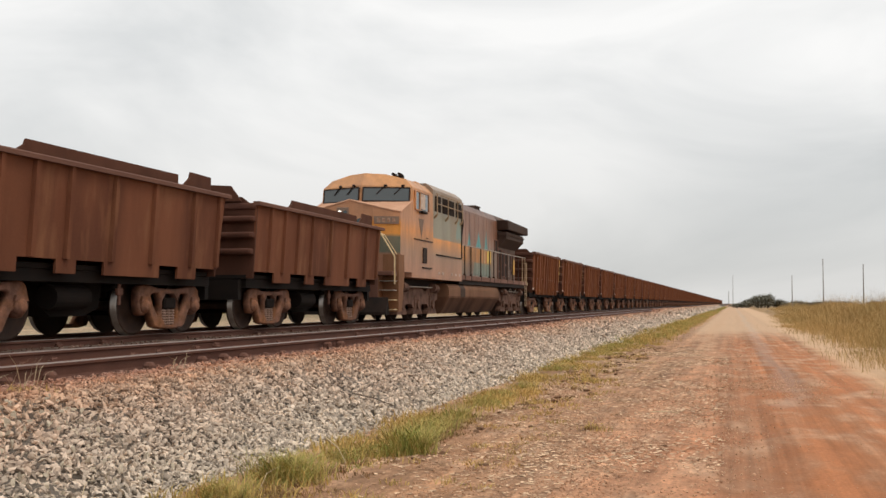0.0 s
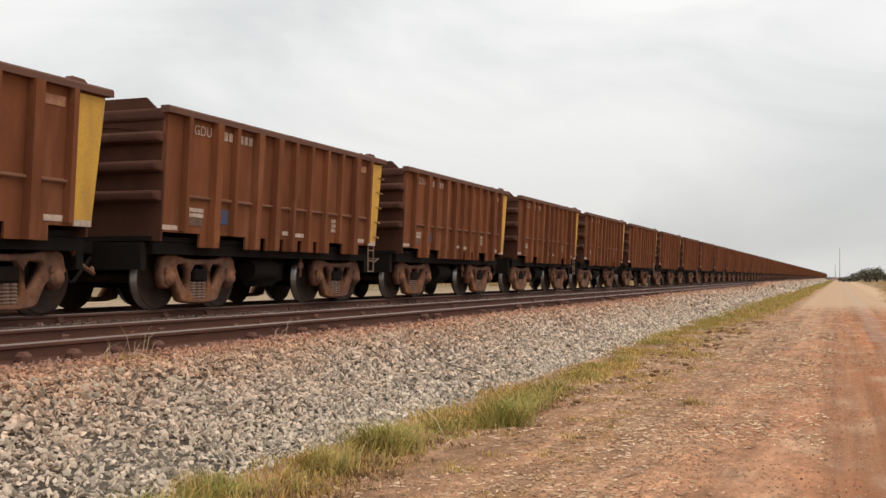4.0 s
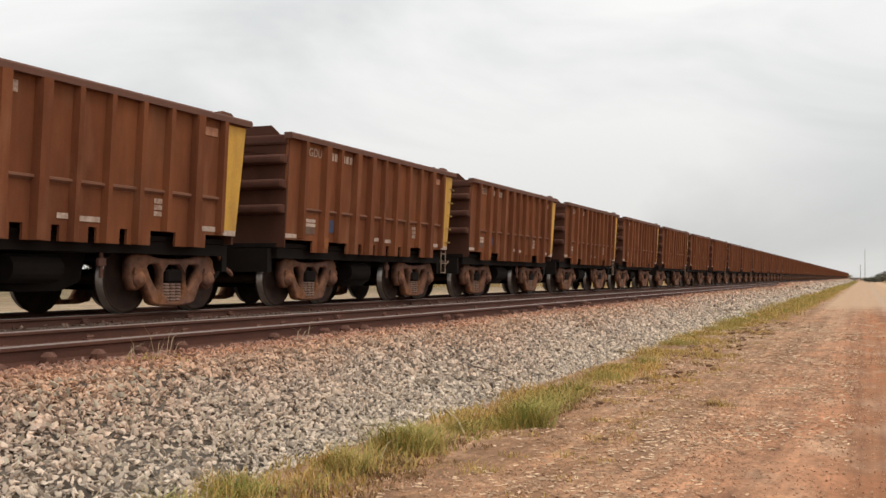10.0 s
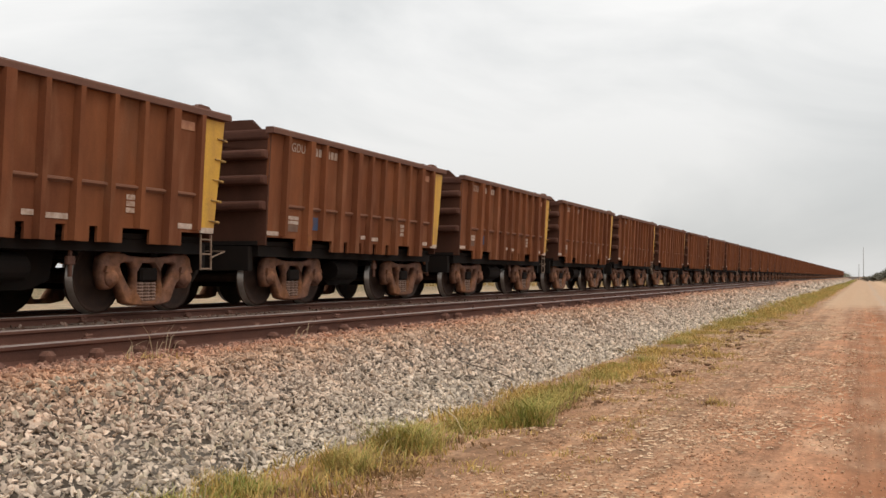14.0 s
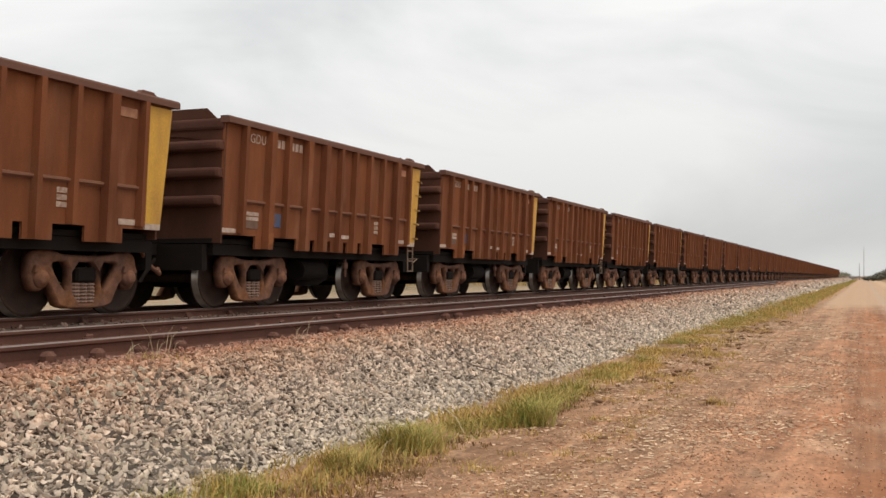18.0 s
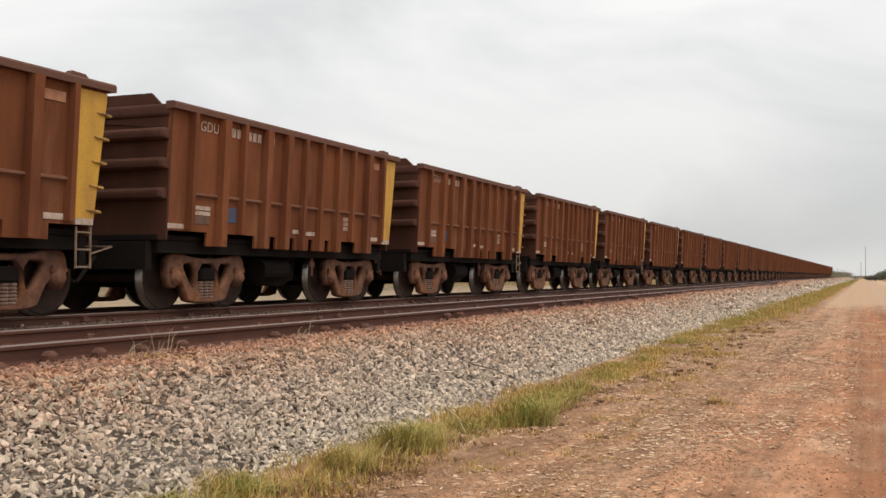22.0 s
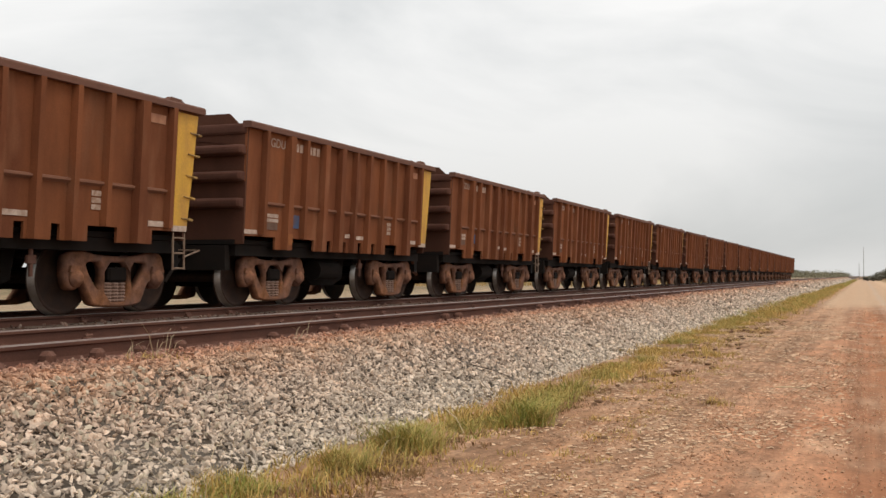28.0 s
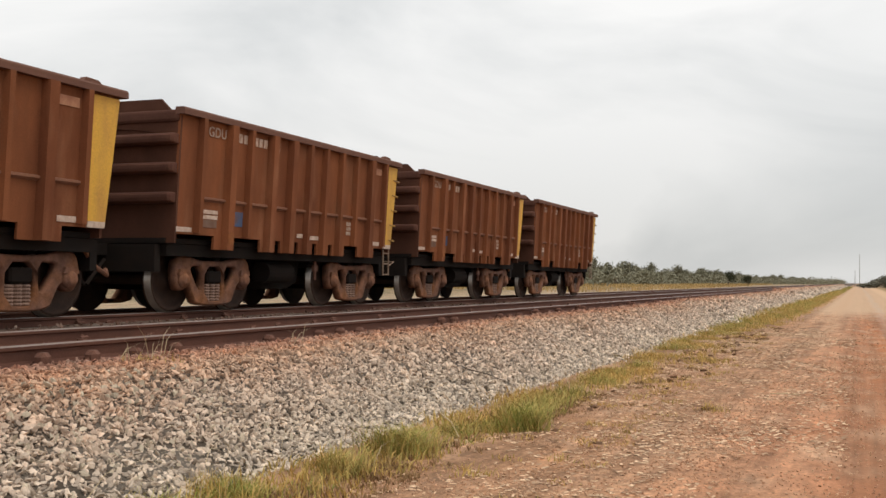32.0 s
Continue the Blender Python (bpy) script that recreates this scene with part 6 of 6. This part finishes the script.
def make_tree(seed, h, leaf, bare=False, stem=0.34, clumps=900, low=0.16):
    """A tapered trunk with limbs and a crown of many small leaf clumps."""
    r = random.Random(seed)
    t = new("tree")
    bm = bmesh.new()
    ends = []
    def limb(p, d, length, rad, depth):
        q = p + d * length
        m = Matrix.Translation((p + q) / 2) @ d.to_track_quat("Z", "Y").to_matrix().to_4x4()
        bmesh.ops.create_cone(bm, cap_ends=True, segments=6, radius1=rad, radius2=rad * 0.65, depth=length, matrix=m)
        ends.append((q, depth))
        if depth < 3:
            for _ in range(3 if depth else 5):
                e = (d + Vector((r.uniform(-1, 1), r.uniform(-1, 1), r.uniform(-0.15, 0.7)))).normalized()
                limb(p + d * length * r.uniform(0.55, 1.0), e, length * r.uniform(0.5, 0.75), rad * 0.55, depth + 1)
    limb(Vector((0, 0, -0.1)), Vector((r.uniform(-0.1, 0.1), r.uniform(-0.1, 0.1), 1)).normalized(), h * stem, h * 0.028, 0)
    part("trunk", bm, BARK, t)
    if not bare:
        g = np.random.RandomState(seed)
        tips = np.array([q[:] for q, d in ends if d >= 1])
        pick = tips[g.randint(len(tips), size=clumps)] + g.normal(0, h * 0.085, (clumps, 3))
        pick[:, 2] = np.maximum(pick[:, 2], h * low * g.uniform(0.6, 1.4, clumps))
        n = len(pick)
        a, b = g.normal(size=(n, 3)), g.normal(size=(n, 3))
        a /= np.linalg.norm(a, axis=1)[:, None]
        b /= np.linalg.norm(b, axis=1)[:, None]
        s = (h * g.uniform(0.02, 0.045, n))[:, None]
        v = np.stack([pick - a * s, pick + b * s * 0.8, pick + a * s, pick - b * s * 0.8], 1).reshape(-1, 3)
        part("crown", arrays("crown", v, np.arange(n * 4).reshape(n, 4), leaf), None, t)
    return t


protos = []
for seed, h, leaf in ((3, 4.6, LEAF), (8, 5.4, LEAF), (14, 4.0, LEAF), (21, 6.0, LEAF_DARK)):
    protos.append(make_tree(seed, h, leaf))
spots = []
y = 150.0
while y < 1500:
    for x0, x1 in ((-84, -66), (-110, -88)):
        spots.append((random.uniform(x0, x1), y + random.uniform(-6, 6)))
    y += 6 + y * 0.014
used = set()
for k, (x, y) in enumerate(spots):
    i = k % 3
    m = pose(x, y, 0, 0, 0, random.uniform(0, 360))
    if i in used:
        t = copy_thing(protos[i], m)
    else:
        t = protos[i]
        t.matrix_basis = m
        used.add(i)
    t.scale = (random.uniform(1.3, 1.9),) * 2 + (random.uniform(1.5, 2.1),)
    tagged(t, "small savanna tree with a loose olive-green crown", "tree", "trees on the horizon")
thicket = [make_tree(41, 3.6, LEAF_HAZY, False, 0.22, 1500, 0.03), make_tree(52, 3.0, LEAF_HAZY, False, 0.20, 1500, 0.03)]
for k in range(30):
    x = 0.8 + k * 1.5 + random.uniform(-0.5, 0.5)
    m = pose(x, 330 + random.uniform(-12, 40), 0, 0, 0, random.uniform(0, 360))
    t = thicket[k] if k < 2 else copy_thing(thicket[k % 2], m)
    t.matrix_basis = m
    tall = (0.8, 1.0, 1.3, 1.75, 1.9, 2.1, 2.2, 2.5, 1.5)[k] if k < 9 else 1.1
    t.scale = (random.uniform(2.0, 2.7),) * 2 + (random.uniform(0.9, 1.1) * tall,)
    tagged(t, "broad dark bush with leaves down to the ground", "bush", "bushes beside the far road")
    t.name = "bush"
protos[3].matrix_basis = pose(-36, 316, 0)
tagged(protos[3], "dark broad tree standing alone beyond the tracks", "tree")
t = copy_thing(protos[3], pose(-31, 322, 0, 0, 0, 130))
t.scale = (0.9, 0.9, 0.72)
dead = make_tree(33, 3.6, LEAF, True)
dead.matrix_basis = pose(-46, 210, 0)
tagged(dead, "bare dead tree in the scrub beyond the tracks", "tree")

# low scrub that nobody could count
n = 7000
yy = 130 + 1300 * rng.uniform(0, 1, n) ** 1.5
c = np.stack([rng.uniform(-112, -60, n), yy, np.zeros(n)], -1)
c[:900, 0], c[:900, 1] = rng.uniform(-60, -16, 900), rng.uniform(750, 1450, 900)
pts = np.repeat(c, 12, 0) + rng.normal(0, 1, (n * 12, 3)) * (1.9, 1.9, 1.25) + (0, 0, 2.3)
pts[:, 2] = np.abs(pts[:, 2])
a, b = rng.normal(size=(len(pts), 3)), rng.normal(size=(len(pts), 3))
a /= np.linalg.norm(a, axis=1)[:, None]
b /= np.linalg.norm(b, axis=1)[:, None]
s = rng.uniform(0.25, 0.6, len(pts))[:, None]
v = np.stack([pts - a * s, pts + b * s, pts + a * s, pts - b * s], 1).reshape(-1, 3)
tagged(part("scrub", arrays("scrub", v, np.arange(len(v)).reshape(-1, 4), LEAF), None), "low olive scrub in front of the far trees", "scrub", kind="stuff")

# poles beside the road and masts far off
def make_pole(x, y, h):
    p = new("utility_pole")
    p.location = (x, y, 0)
    bm = bmesh.new()
    bmesh.ops.create_cone(bm, cap_ends=True, segments=10, radius1=0.13, radius2=0.07, depth=h, matrix=Matrix.Translation((0, 0, h / 2)))
    part("mast", bm, POLE, p)
    return tagged(p, "weathered wooden utility pole beside the dirt road, paled for haze", "pole", "poles along the road")


make_pole(-1.5, 420, 6.3)
make_pole(0.1, 430, 12.6)
make_pole(12.4, 236, 7.5)
make_pole(17.1, 215, 10.2)
make_pole(21.6, 190, 8.2)

# ---------------------------------------------------------------- the train
WAGONS = 104


# seconds, and where the train's last end stands along the track
TAIL = [(0, 1028.73), (1, 997.96), (2, 967.38), (5, 874.92), (6, 844.09), (7, 813.23), (8, 782.43), (9, 751.46), (10, 720.58), (11, 689.75), (12, 658.90), (13, 628.58), (14, 597.66), (17, 504.83), (18, 473.95), (19, 443.09), (20, 411.96), (21, 381.04), (22, 350.15), (23, 319.15), (24, 288.13), (25, 257.19), (28, 164.08), (29, 133.15), (30, 101.92), (31, 70.94), (32, 39.96)]


TRAIN = []           # (thing, its distance before the train's tail)
plain, laddered = make_wagon(ladder=False), make_wagon()
for k in range(1, WAGONS + 1):
    kind = laddered if k % 2 == 0 else plain
    thing = kind if k < 3 else copy_thing(kind, Matrix())
    TRAIN.append((thing, (WAGONS - k) * PITCH_LEN + 4.045))
tagged(TRAIN[-1][0], "last ore wagon of the train, rust brown, open end showing")
ahead = make_wagon(True)
for k in range(3):
    thing = ahead if k == 0 else copy_thing(ahead, Matrix())
    TRAIN.append((thing, 1028.33 - (23.46 - k * PITCH_LEN)))
TRAIN.append((make_locomotive(), 978.78))


def motions():
    """The train rolls past; its wheels turn."""
    for thing, back in TRAIN:
        walk(thing, [(t, pose(TRACK_FAR, end - back, HEAD_FAR)) for t, end in TAIL])
    # alike wheelsets share one turning
    shared = {}
    turning = []
    for thing, _ in TRAIN:
        turning += [o for o in thing.children_recursive if o.name.split(".")[0] == "wheelset"]
    for w in turning:
        key = (round(w.location.y, 3), round(w.location.z, 3))
        if key not in shared:
            x, y, z = w.location
            walk(w, [(k / FPS, pose(x, y, z, 80.0 * k % 360)) for k in range(32 * FPS + 1)])
            shared[key] = w
            continue
        w.rotation_mode = "QUATERNION"
        keys = w.animation_data_create()
        keys.action = shared[key].animation_data.action
        keys.action_slot = shared[key].animation_data.action_slot


motions()
